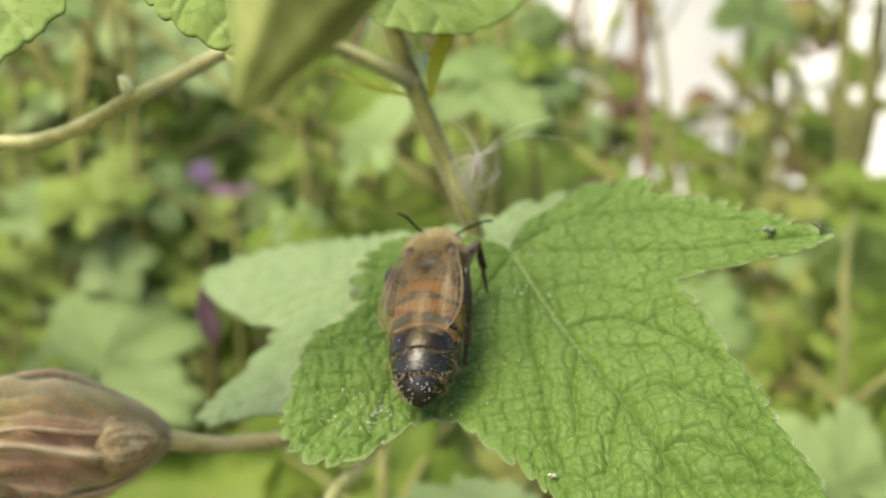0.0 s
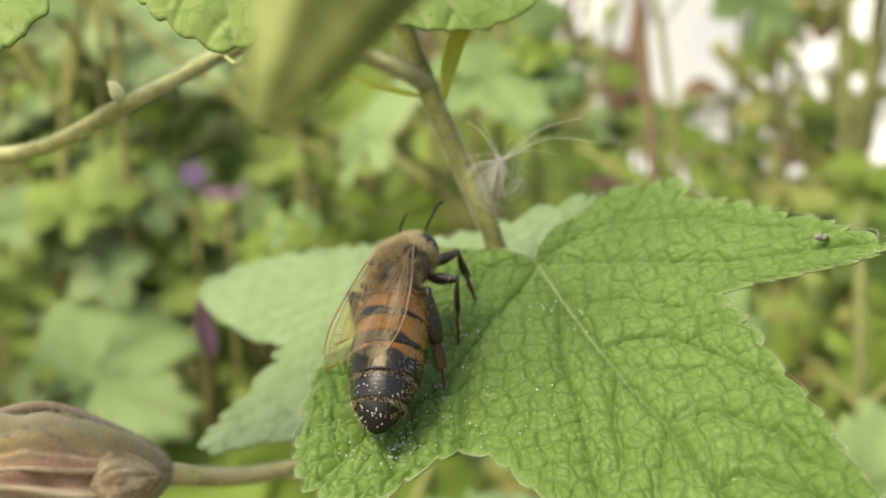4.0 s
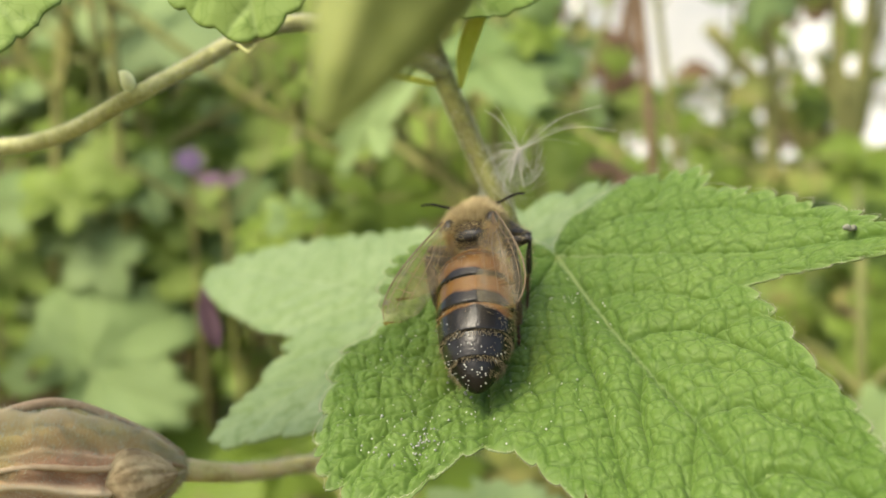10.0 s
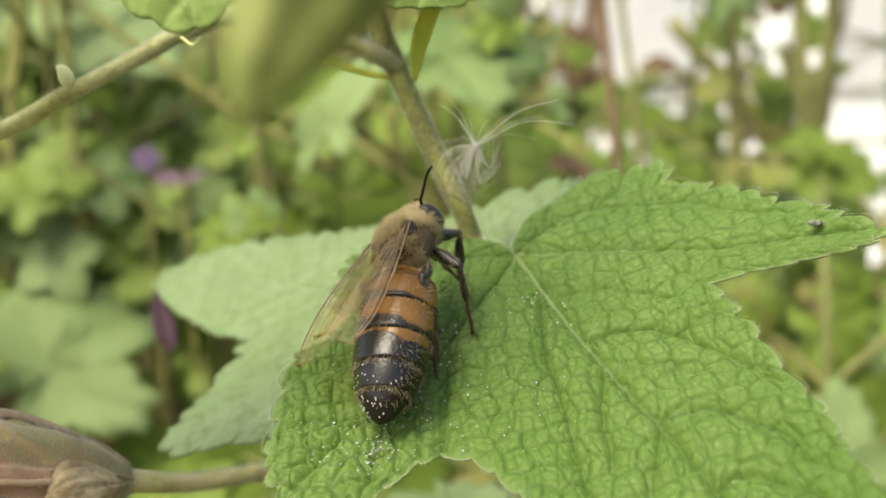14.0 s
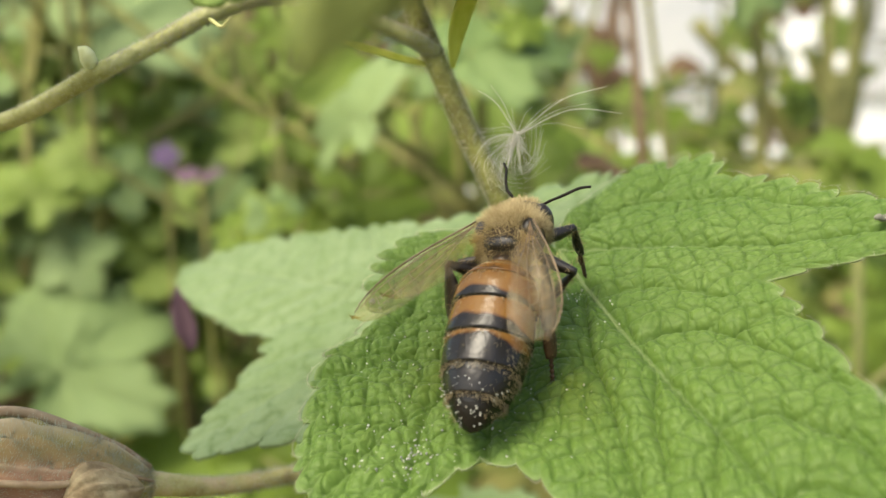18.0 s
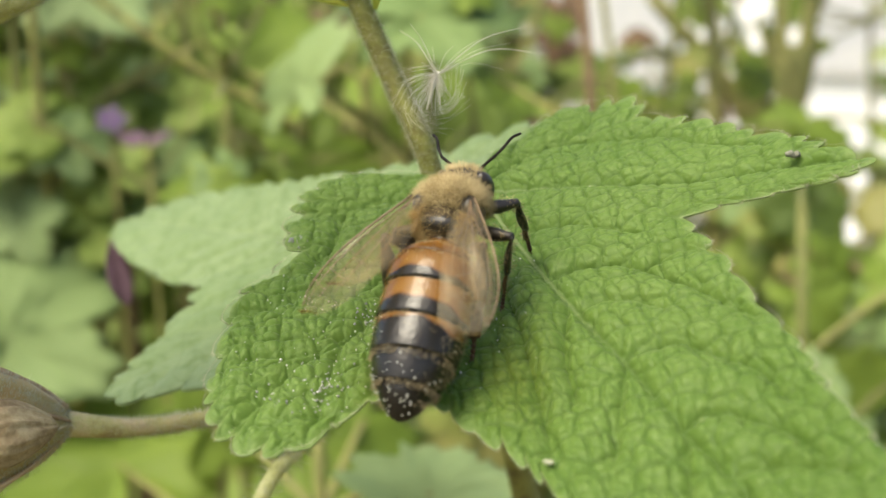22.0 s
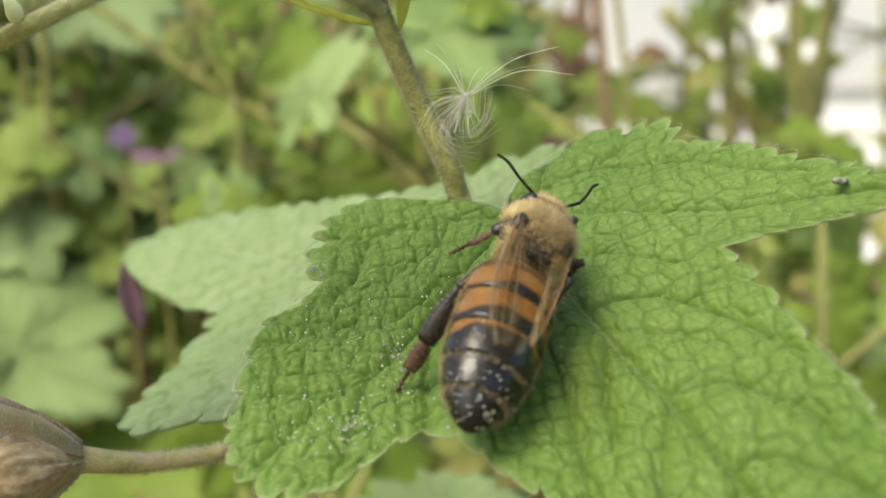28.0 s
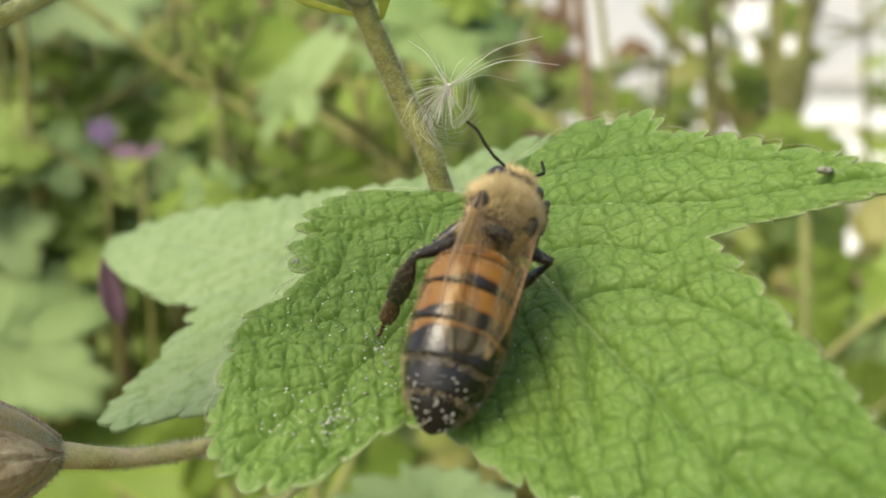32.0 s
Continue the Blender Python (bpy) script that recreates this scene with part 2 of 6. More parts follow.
# ---- builders ----
def mesh_of(name, verts, faces, *mats, smooth=True, slots=None, vein=None, blade_plane=None, groove=None, rim=0):
    me = bpy.data.meshes.new(name)
    me.from_pydata([tuple(v) for v in np.asarray(verts, float)], [], [tuple(int(i) for i in f) for f in faces])
    for m in mats:
        me.materials.append(MAT[m])
    if slots is not None:
        me.polygons.foreach_set("material_index", np.asarray(slots, np.int32))
    if smooth:
        me.polygons.foreach_set("use_smooth", np.arange(len(me.polygons)) < len(me.polygons) - rim)
    if vein is not None:
        a = me.attributes.new("vein", "FLOAT", "POINT")
        a.data.foreach_set("value", np.asarray(vein, np.float32))
    if groove is not None:
        a = me.attributes.new("groove", "FLOAT", "POINT")
        a.data.foreach_set("value", np.asarray(groove, np.float32))
    if blade_plane is not None:
        a = me.attributes.new("blade", "FLOAT_VECTOR", "POINT")
        a.data.foreach_set("vector", np.asarray(blade_plane, np.float32).ravel())
    me.update()
    return me


def thing(name, label, category, p, group="", kind=""):
    """An empty at p that parents a thing's parts; its axes are the plan's."""
    e = new(name)
    e.empty_display_size = 0.002
    e.matrix_world = BASE @ Matrix.Translation(Vector(p) * U)
    e["p"] = [float(c) for c in p]
    return tagged(e, label, category, group, kind)


def part(name, me, parent, label="", m=None):
    ob = new(name, me)
    ob.parent = parent
    if m is not None:
        ob.matrix_basis = m
    return tagged(ob, label)


def rel(verts, e):
    """Plan coordinates into the metres of a thing's own space."""
    return (np.asarray(verts, float) - np.array(e["p"])) * U


def spline(points, steps=8):
    """A smooth line through the points (Catmull-Rom)."""
    p = np.asarray(points, float)
    p = np.vstack([2 * p[0] - p[1], p, 2 * p[-1] - p[-2]])
    out = []
    for i in range(1, len(p) - 2):
        for s in np.linspace(0, 1, steps, endpoint=False):
            a, b, c, d = p[i - 1], p[i], p[i + 1], p[i + 2]
            out.append(0.5 * (2 * b + (c - a) * s + (2 * a - 5 * b + 4 * c - d) * s * s + (3 * b - a - 3 * c + d) * s ** 3))
    out.append(p[-2])
    return np.array(out)


def tube(line, radii, n=10, squash=1.0):
    """A closed tube along a line; radii: one, or one for each point of the line."""
    line = np.asarray(line, float)
    k = len(line)
    radii = np.interp(np.linspace(0, 1, k), np.linspace(0, 1, len(np.atleast_1d(radii))), np.atleast_1d(radii))
    way = np.gradient(line, axis=0)
    way /= np.linalg.norm(way, axis=1)[:, None] + 1e-12
    side = np.cross(way[0], (0.3, 0.5, 0.81))
    verts, faces = [], []
    for i in range(k):
        side = side - way[i] * (side @ way[i])
        side /= np.linalg.norm(side) + 1e-12
        up = np.cross(way[i], side)
        for j in range(n):
            a = 2 * np.pi * j / n
            verts.append(line[i] + radii[i] * (np.cos(a) * side + squash * np.sin(a) * up))
    for i in range(k - 1):
        for j in range(n):
            faces.append((i * n + j, i * n + (j + 1) % n, (i + 1) * n + (j + 1) % n, (i + 1) * n + j))
    faces.append(tuple(range(n))[::-1])
    faces.append(tuple((k - 1) * n + j for j in range(n)))
    return np.array(verts), faces


def join(*pieces):
    verts, faces, base = [], [], 0
    for v, f in pieces:
        verts.append(np.asarray(v, float))
        faces += [tuple(i + base for i in q) for q in f]
        base += len(v)
    return np.vstack(verts), faces


def hairs(roots, ways, length, width, rng, bend=0.3):
    """Thin tapering hairs, three sides each."""
    k = len(roots)
    ways = ways + rng.normal(0, bend, (k, 3))
    ways /= np.linalg.norm(ways, axis=1)[:, None]
    length = length * rng.uniform(0.6, 1.3, k)
    side = np.cross(ways, rng.normal(0, 1, (k, 3)))
    side /= np.linalg.norm(side, axis=1)[:, None] + 1e-9
    up = np.cross(ways, side)
    v = np.stack([roots + width * side, roots + width * (-0.5 * side + 0.87 * up), roots + width * (-0.5 * side - 0.87 * up), roots + ways * length[:, None]], 1).reshape(-1, 3)
    b = np.arange(k) * 4
    f = np.concatenate([np.stack([b, b + 1, b + 3], 1), np.stack([b + 1, b + 2, b + 3], 1), np.stack([b + 2, b, b + 3], 1)])
    return v, [tuple(q) for q in f]


def tube_hairs(line, radius, count, length, rng, width=0.02):
    line = np.asarray(line, float)
    i = rng.integers(1, len(line) - 1, count)
    s = rng.uniform(0, 1, (count, 1))
    c = line[i] * (1 - s) + line[i - 1] * s
    way = line[i] - line[i - 1]
    w = np.cross(way, rng.normal(0, 1, (count, 3)))
    w /= np.linalg.norm(w, axis=1)[:, None]
    r = np.interp(i / len(line), np.linspace(0, 1, len(np.atleast_1d(radius))), np.atleast_1d(radius))[:, None]
    return hairs(c + w * r * 0.95, w, length, width, rng)


def sheet(verts, faces, rim, normal, thick):
    """Gives an open sheet a back and an edge."""
    verts = np.asarray(verts, float)
    k = len(verts)
    back = verts - np.asarray(normal) * thick
    f2 = [tuple(i + k for i in q[::-1]) for q in faces]
    edge = [(rim[(i + 1) % len(rim)], rim[i], rim[i] + k, rim[(i + 1) % len(rim)] + k) for i in range(len(rim))]
    return np.vstack([verts, back]), list(faces) + f2 + edge


def radial_outline(profile, count, tooth, depth):
    """A toothed outline in the leaf's plane, from (degrees, radius) round the leaf's foot."""
    pr = np.array(profile, float)
    p = np.stack([pr[:, 1] * np.cos(np.radians(pr[:, 0])), pr[:, 1] * np.sin(np.radians(pr[:, 0]))], 1)
    line = spline(np.vstack([p, p[:1]]), 12)[:, :2] if p.shape[1] == 3 else spline(np.c_[np.vstack([p, p[:1]]), np.zeros(len(p) + 1)], 12)[:, :2]
    s = np.r_[0, np.cumsum(np.linalg.norm(np.diff(line, axis=0), axis=1))]
    t = np.linspace(0, s[-1], count, endpoint=False)
    o = np.stack([np.interp(t, s, line[:, 0]), np.interp(t, s, line[:, 1])], 1)
    r = np.linalg.norm(o, axis=1)
    # teeth of uneven width and depth: rounded, leaning towards the tip, with narrow notches between them
    rng = np.random.default_rng(count)
    cuts = np.cumsum(tooth * rng.uniform(0.55, 1.55, int(2 * s[-1] / tooth)))
    cuts = np.r_[0, cuts[cuts < s[-1] - 0.4 * tooth], s[-1]]
    deep = rng.uniform(0.35, 1.0, len(cuts))
    k = np.clip(np.searchsorted(cuts, t, side="right") - 1, 0, len(cuts) - 2)
    f = (t - cuts[k]) / (cuts[k + 1] - cuts[k])
    bow = np.sin(np.pi * f ** 0.78) ** 0.62
    here = deep[k] * (1 - f) + deep[k + 1] * f
    bite = depth * here * (1 - bow) * np.clip((r - 4) / 4, 0, 1)
    return o * (1 - bite / np.maximum(r, 0.5))[:, None]


def net(p, q, size, seed):
    """How far each place lies from the borders of uneven cells of about that size."""
    rng = np.random.default_rng(seed)
    shift = rng.uniform(0.17, 0.83, (256, 256, 2))
    a, b = p / size, q / size
    ia, ib = np.floor(a).astype(int), np.floor(b).astype(int)
    first, second = np.full(len(p), 9.0), np.full(len(p), 9.0)
    for da in (-1, 0, 1):
        for db in (-1, 0, 1):
            s = shift[(ia + da) % 256, (ib + db) % 256]
            d = np.hypot(a - ia - da - s[:, 0], b - ib - db - s[:, 1])
            second = np.minimum(second, np.maximum(first, d))
            first = np.minimum(first, d)
    return (second - first) * size


def vein_lines(mains, spacing, slope=62, bend=40):
    """Main veins (degrees, length) from the foot, with curved side veins that leave them in turn."""
    lines = []
    for a, length in mains:
        d = np.array([math.cos(radians(a)), math.sin(radians(a))])
        lines.append((np.zeros(2), d * length, 1.0, 1.0, 0.45))
        for side in (-1, 1):
            s = spacing * (1.0 if side > 0 else 1.45)
            while s < length * 0.92:
                reach = min(0.62 * (length - s) + 2.0, 0.7 * s + 4.0)
                p, w = d * s, 0.72
                for k in range(4):
                    g = radians(a + side * (slope - bend * k / 3))
                    e = p + np.array([math.cos(g), math.sin(g)]) * reach / 4
                    lines.append((p, e, w, w, w - 0.14))
                    p, w = e, w - 0.14
                s += spacing * (0.75 + 0.5 * ((7.3 * s) % 1))
    return lines


def vein_field(p, q, lines):
    """Distance to the nearest vein, and how strong the veins are, at each place of a blade."""
    near, strong = np.full(len(p), 9.0), np.zeros(len(p))
    for a, b, _, w0, w1 in lines:
        d = b - a
        s = np.clip(((p - a[0]) * d[0] + (q - a[1]) * d[1]) / (d @ d), 0, 1)
        dist = np.hypot(p - a[0] - s * d[0], q - a[1] - s * d[1])
        fade = w0 + (w1 - w0) * s
        strong = np.maximum(strong, fade * np.exp(-(dist / (0.08 + 0.14 * fade)) ** 2))
        near = np.minimum(near, dist + 0.25 * (1 - fade))
    return near, strong


# ---- setting ----
GROUND = -0.0  # world height of the soil


def box(cx, cy, cz, sx, sy, sz):
    x, y, z = sx / 2, sy / 2, sz / 2
    v = [(cx + a * x, cy + b * y, cz + c * z) for a in (-1, 1) for b in (-1, 1) for c in (-1, 1)]
    return np.array(v), [(0, 1, 3, 2), (4, 6, 7, 5), (0, 4, 5, 1), (2, 3, 7, 6), (0, 2, 6, 4), (1, 5, 7, 3)]


def ground_sheet():
    r = np.array([0, 0.3, 0.6, 1, 1.6, 2.5, 4, 7, 14, 40, 150, 600])
    v, f, n = [(0, 0, GROUND)], [], 64
    for i, q in enumerate(r[1:]):
        for j in range(n):
            a = 2 * math.pi * j / n
            x, y = q * math.cos(a), q * math.sin(a)
            v.append((x, y, GROUND + (0.02 * noise.noise((3 * x, 3 * y, 0)) - 0.02 if q < 10 else -0.02)))
    for j in range(n):
        f.append((0, 1 + j, 1 + (j + 1) % n))
    for i in range(len(r) - 2):
        for j in range(n):
            a, b = 1 + i * n, 1 + (i + 1) * n
            f.append((a + j, b + j, b + (j + 1) % n, a + (j + 1) % n))
    return tagged(new("ground", mesh_of("ground", v, f, "soil")), "dark garden soil with leaf litter under the plants", "ground", kind="structure")


def backdrop_bank():
    """A bright grassy mound, added to lighten the gaps behind the bed on the side away from the house; it sinks back
    into the ground all round.
    """
    v, f, n, m = [], [], 72, 60

    def ease(t):
        t = max(0.0, min(1.0, t))
        return t * t * (3 - 2 * t)

    for i in range(m + 1):
        y = 0.9 + 8.1 * (i / m)
        for j in range(n + 1):
            x = -7.0 + 7.06 * j / n
            rise = min(1.0, max(0.0, (y - 0.95) / 2.4)) ** 0.7 * ease((9.0 - y) / 4.0)
            z = GROUND - 0.06 + 1.5 * rise * min(1.0, max(0.0, 0.06 - x) * 1.15) * ease((x + 7.0) / 3.0) + 0.05 * noise.noise((2 * x, 2 * y, 1)) * min(1.0, 4 * rise)
            v.append((x, y, z))
    for i in range(m):
        for j in range(n):
            a = i * (n + 1) + j
            f.append((a, a + 1, a + n + 2, a + n + 1))
    return tagged(new("backdrop_bank", mesh_of("backdrop_bank", v, f, "backdrop_green")), "bright grassy bank added behind the flower bed to lighten the gaps", "ground", kind="structure")


ground_sheet()
backdrop_bank()


def house(x, y, w, d, h, mat, label, rows, cols):
    """A plain house with a pitched roof; window openings stand in its front."""
    e = new("house")
    e.matrix_world = pose(x, y, GROUND)
    tagged(e, label, "house")
    part("wall", mesh_of("house_wall", *box(0, d / 2, h / 2, w, d, h), mat, smooth=False), e)
    rv = np.array([(-w / 2 - .3, -.3, h + .004), (w / 2 + .3, -.3, h + .004), (w / 2 + .3, d + .3, h + .004), (-w / 2 - .3, d + .3, h + .004), (-w / 2 - .3, d / 2, h + 1.5), (w / 2 + .3, d / 2, h + 1.5)])
    part("roof", mesh_of("house_roof", rv, [(0, 3, 2, 1), (0, 1, 5, 4), (2, 3, 4, 5), (0, 4, 3), (1, 2, 5)], "red_stem", smooth=False), e, "brown pitched roof")
    for i in range(cols):
        for j in range(rows):
            cx, cz = -w / 2 + w * (i + 0.5) / cols, 1.7 + 2.7 * j
            part("window", mesh_of("house_window", *box(cx, -0.02, cz, 0.9, 0.08, 1.2), "window", smooth=False), e, "grey shaded window")
    return e


MAT["window"] = plain("dull_window", [(0.42, 0.43, 0.46), (0.54, 0.53, 0.52)], 2, 0.25, 0)
house(3.2, 7.5, 5.2, 5, 5.6, "wall", "white painted house behind the garden", 2, 3)
house(6.6, 9.5, 4.0, 5, 4.6, "beige", "beige plastered house beyond the bushes", 1, 2)


# ---- mallow leaves far off: three shared blades ----
def far_blade(seed, lobes=5, tooth=0.09, mat="far_leaf"):
    """A lobed leaf of radius 1 with its stalk, foot at the origin, tip along +x, face up."""
    rng = np.random.default_rng(seed)
    n, rings = 72, 5
    th = np.linspace(-math.pi, math.pi, n, endpoint=False)
    r = 0.60 + 0.40 * np.abs(np.cos(th * lobes / 2)) ** 0.8
    r *= 1 - 0.72 * np.exp(-((np.abs(th) - math.pi) / 0.3) ** 2)
    r *= (0.85 + 0.15 * np.cos(th)) * (1 + tooth * (np.abs(np.sin(th * 11)) - 0.5)) * (1 + 0.06 * rng.normal(0, 1, n))
    v, f = [(0, 0, 0)], []
    cup, fold = rng.uniform(-0.2, 0.12), rng.uniform(0.05, 0.12)
    for i in range(1, rings + 1):
        s = i / rings
        for a, q in zip(th, r):
            x, y = s * q * math.cos(a), s * q * math.sin(a)
            v.append((x, y, cup * s * s * q + fold * s * abs(math.sin(a * lobes / 2)) - 0.25 * max(0, x) ** 2 + 0.02 * rng.normal()))
    for j in range(n):
        f.append((0, 1 + j, 1 + (j + 1) % n))
        for i in range(rings - 1):
            a, b = 1 + i * n, 1 + (i + 1) * n
            f.append((a + j, b + j, b + (j + 1) % n, a + (j + 1) % n))
    rim = [1 + (rings - 1) * n + j for j in range(n)]
    v, f = sheet(v, f, rim, (0, 0, 1), 0.012)
    return mesh_of("leaf_blade", v * U, f, mat)


FAR = {"far_leaf": [far_blade(s, 5 if s != 2 else 3) for s in range(3)], "far_pale": [far_blade(s + 5, 5, mat="far_pale") for s in range(3)],
       "brown_leaf": [far_blade(11, 3, mat="brown_leaf")], "dark_leaf": [far_blade(s + 20, 3, mat="dark_leaf") for s in range(3)]}


def spot(a, b, d):
    """A place at distance d ahead, a across and b up (as slopes of the line of sight from the first eye)."""
    return np.array([a * d, d, b * d])


def to_world(p):
    return BASE @ (Vector(p) * U)


def down_to_ground(p):
    """The place on the soil under p, in plan coordinates."""
    w = to_world(p)
    w.z = GROUND - 0.004
    return np.array((BASE.inverted() @ w) / U)


def background_plant(name, label, top, leaves, rng, stem="far_stem", lean=(0, 0), radius=1.6, category="plant"):
    """A stem from the soil to its top, with leaves (place, size, pitch, roll, yaw, material) each on a stalk from the stem."""
    top = np.asarray(top, float)
    foot = down_to_ground(top + np.array([lean[0], lean[1], 0]))
    e = thing(name, label, category, foot)
    mid = foot * 0.45 + top * 0.55 + np.array([rng.normal(0, 6), rng.normal(0, 6), 0])
    line = spline([foot, mid, top], 14)
    part("stem", mesh_of("stem", rel(tube(line, [radius * 1.7, radius, radius * 0.5], 7)[0], e), tube(line, 1, 7)[1], stem), e)
    for place, size, rx, ry, rz, mat in leaves:
        place = np.asarray(place, float)
        i = np.argmin(np.linalg.norm(line - (place + np.array([0, 0, -size * 0.7])), axis=1))
        m = Matrix.Translation(Vector((place - foot) * U)) @ pose(0, 0, 0, rx, ry, 0) @ pose(0, 0, 0, 0, 0, rz) @ Matrix.Scale(size, 4)
        leaf = part("leaf", FAR[mat][int(rng.integers(0, len(FAR[mat])))], e, m=m)
        sag = spline([line[i], (line[i] + place) / 2 + (0, 0, size * 0.15), place], 4)
        v, f = tube(sag, [0.7, 0.45], 5)
        part("leaf_stalk", mesh_of("leaf_stalk", rel(v, e), f, stem), e)
    return e


R1 = np.random.default_rng(7)
P_, D_ = "far_pale", "far_leaf"
background_plant("mallow_plant", "tall mallow with broad grey-green leaves, out of focus", spot(-0.27, 0.24, 230), [
    (spot(-0.225, 0.165, 235), 19, 45, 10, 40, P_), (spot(-0.30, 0.13, 260), 17, 50, -15, 150, D_), (spot(-0.17, 0.05, 240), 15, 60, 20, 60, D_),
    (spot(-0.33, 0.21, 200), 14, 40, 10, 200, P_), (spot(-0.29, 0.01, 230), 10, 70, 10, 90, P_), (spot(-0.235, -0.035, 230), 12, 70, 30, 120, P_),
    (spot(-0.28, -0.10, 215), 21, 62, -8, 35, P_), (spot(-0.33, -0.05, 250), 30, 55, 0, 150, D_)], R1)
background_plant("mallow_plant", "mallow with pale lobed leaves behind the bee's stem", spot(0.05, 0.23, 210), [
    (spot(0.035, 0.135, 200), 17, 38, -10, 0, P_), (spot(-0.055, 0.09, 190), 13, 30, -62, 30, P_), (spot(-0.05, 0.03, 210), 12, 65, 10, -60, D_),
    (spot(0.045, 0.05, 230), 20, 60, 20, 90, D_), (spot(-0.10, 0.10, 260), 20, 70, 0, 60, D_), (spot(0.09, 0.06, 240), 15, 55, 30, 10, D_),
    (spot(-0.005, 0.235, 210), 8, 45, 0, 0, P_), (spot(0.15, 0.02, 260), 18, 60, 10, 45, D_)], R1, lean=(-30, 20))
background_plant("mallow_plant", "low mallow with bright green leaves below the seed capsule", spot(-0.05, -0.12, 170), [
    (spot(0.03, -0.225, 130), 11, 30, 0, 80, P_), (spot(-0.05, -0.19, 190), 16, 60, 0, 0, D_), (spot(-0.13, -0.17, 200), 12, 82, 20, 60, D_),
    (spot(-0.20, -0.20, 210), 22, 40, 0, 120, D_), (spot(0.02, -0.13, 220), 18, 70, 0, 0, D_)], R1)
background_plant("mallow_plant", "mallow with a large sunlit leaf at the garden's edge", spot(0.33, -0.02, 190), [
    (spot(0.325, -0.195, 165), 14, 66, 15, 150, P_), (spot(0.46, -0.06, 210), 13, 60, 0, 30, D_), (spot(0.27, -0.09, 260), 18, 65, 0, 150, D_),
    (spot(0.36, -0.09, 280), 22, 60, 0, 80, D_), (spot(0.44, -0.14, 230), 30, 45, 0, 60, D_), (spot(0.34, 0.035, 300), 16, 60, 0, 0, D_)], R1)
background_plant("mallow_plant", "grey-green mallow leaf hanging high among stems", spot(0.27, 0.27, 300), [
    (spot(0.255, 0.19, 290), 15, 70, 50, 100, P_), (spot(0.21, 0.07, 330), 10, 70, 0, 20, D_), (spot(0.30, 0.10, 340), 9, 60, 40, 0, D_),
    (spot(0.245, 0.03, 310), 12, 60, 10, 60, D_), (spot(0.17, 0.09, 350), 13, 60, 0, 0, D_), (spot(0.34, 0.15, 360), 9, 60, 0, 0, D_)], R1, radius=2.6, lean=(30, 0))
background_plant("mallow_plant", "dark upright stem with few leaves", spot(0.335, 0.27, 320), [
    (spot(0.345, 0.23, 320), 12, 60, 0, 0, D_), (spot(0.32, 0.0, 330), 14, 60, 0, 0, D_), (spot(0.40, 0.2, 320), 9, 60, 0, 0, D_)], R1, radius=2.6, lean=(-12, 0))

background_plant("mallow_plant", "mallow with small pale leaves in open light", spot(-0.19, 0.09, 245), [
    (spot(-0.235, 0.045, 225), 9, 60, 15, 20, P_), (spot(-0.20, 0.02, 228), 10, 55, -20, 100, D_), (spot(-0.16, 0.035, 232), 8, 65, 10, -40, P_), (spot(-0.26, 0.06, 226), 10, 55, 0, 200, D_),
    (spot(-0.215, -0.02, 226), 10, 50, 20, 60, D_), (spot(-0.175, -0.015, 230), 9, 60, -10, 150, P_), (spot(-0.14, 0.075, 236), 8, 60, 0, 10, D_), (spot(-0.27, -0.01, 224), 9, 55, -20, -80, P_),
    (spot(-0.245, -0.055, 228), 8, 60, 0, 30, D_), (spot(-0.20, 0.075, 238), 9, 50, 25, 120, D_), (spot(-0.30, 0.035, 222), 10, 55, 10, 80, D_), (spot(-0.345, 0.03, 226), 9, 55, 0, 10, P_), (spot(-0.34, -0.03, 226), 10, 55, 10, 140, D_)], R1)
background_plant("mallow_plant", "mallow with fresh light green leaves", spot(-0.2, 0.14, 250), [
    (spot(-0.235, 0.115, 236), 6, 50, 10, 30, D_), (spot(-0.205, 0.095, 240), 7, 55, -15, 110, D_), (spot(-0.245, 0.075, 232), 5, 60, 20, -50, D_), (spot(-0.18, 0.12, 246), 6, 45, 0, 200, D_), (spot(-0.275, 0.1, 238), 6, 40, 25, 75, D_),
    (spot(-0.15, 0.055, 236), 5, 60, -25, 20, P_), (spot(-0.305, 0.085, 240), 6, 55, 5, 150, D_), (spot(-0.325, 0.12, 244), 6, 35, -20, 10, P_), (spot(-0.26, 0.145, 250), 5, 60, 15, 80, D_), (spot(-0.22, 0.055, 236), 5, 35, 0, 260, D_)], R1, lean=(-40, 10))
background_plant("withered_plant", "withered brown leaves hanging on a thin stem", spot(-0.06, 0.13, 290), [
    (spot(-0.072, 0.098, 285), 8, 70, 30, -60, "brown_leaf"), (spot(-0.10, 0.112, 290), 6, 60, 0, 150, "brown_leaf"), (spot(-0.035, 0.14, 300), 6, 60, 0, 30, "brown_leaf")], R1, stem="red_stem")
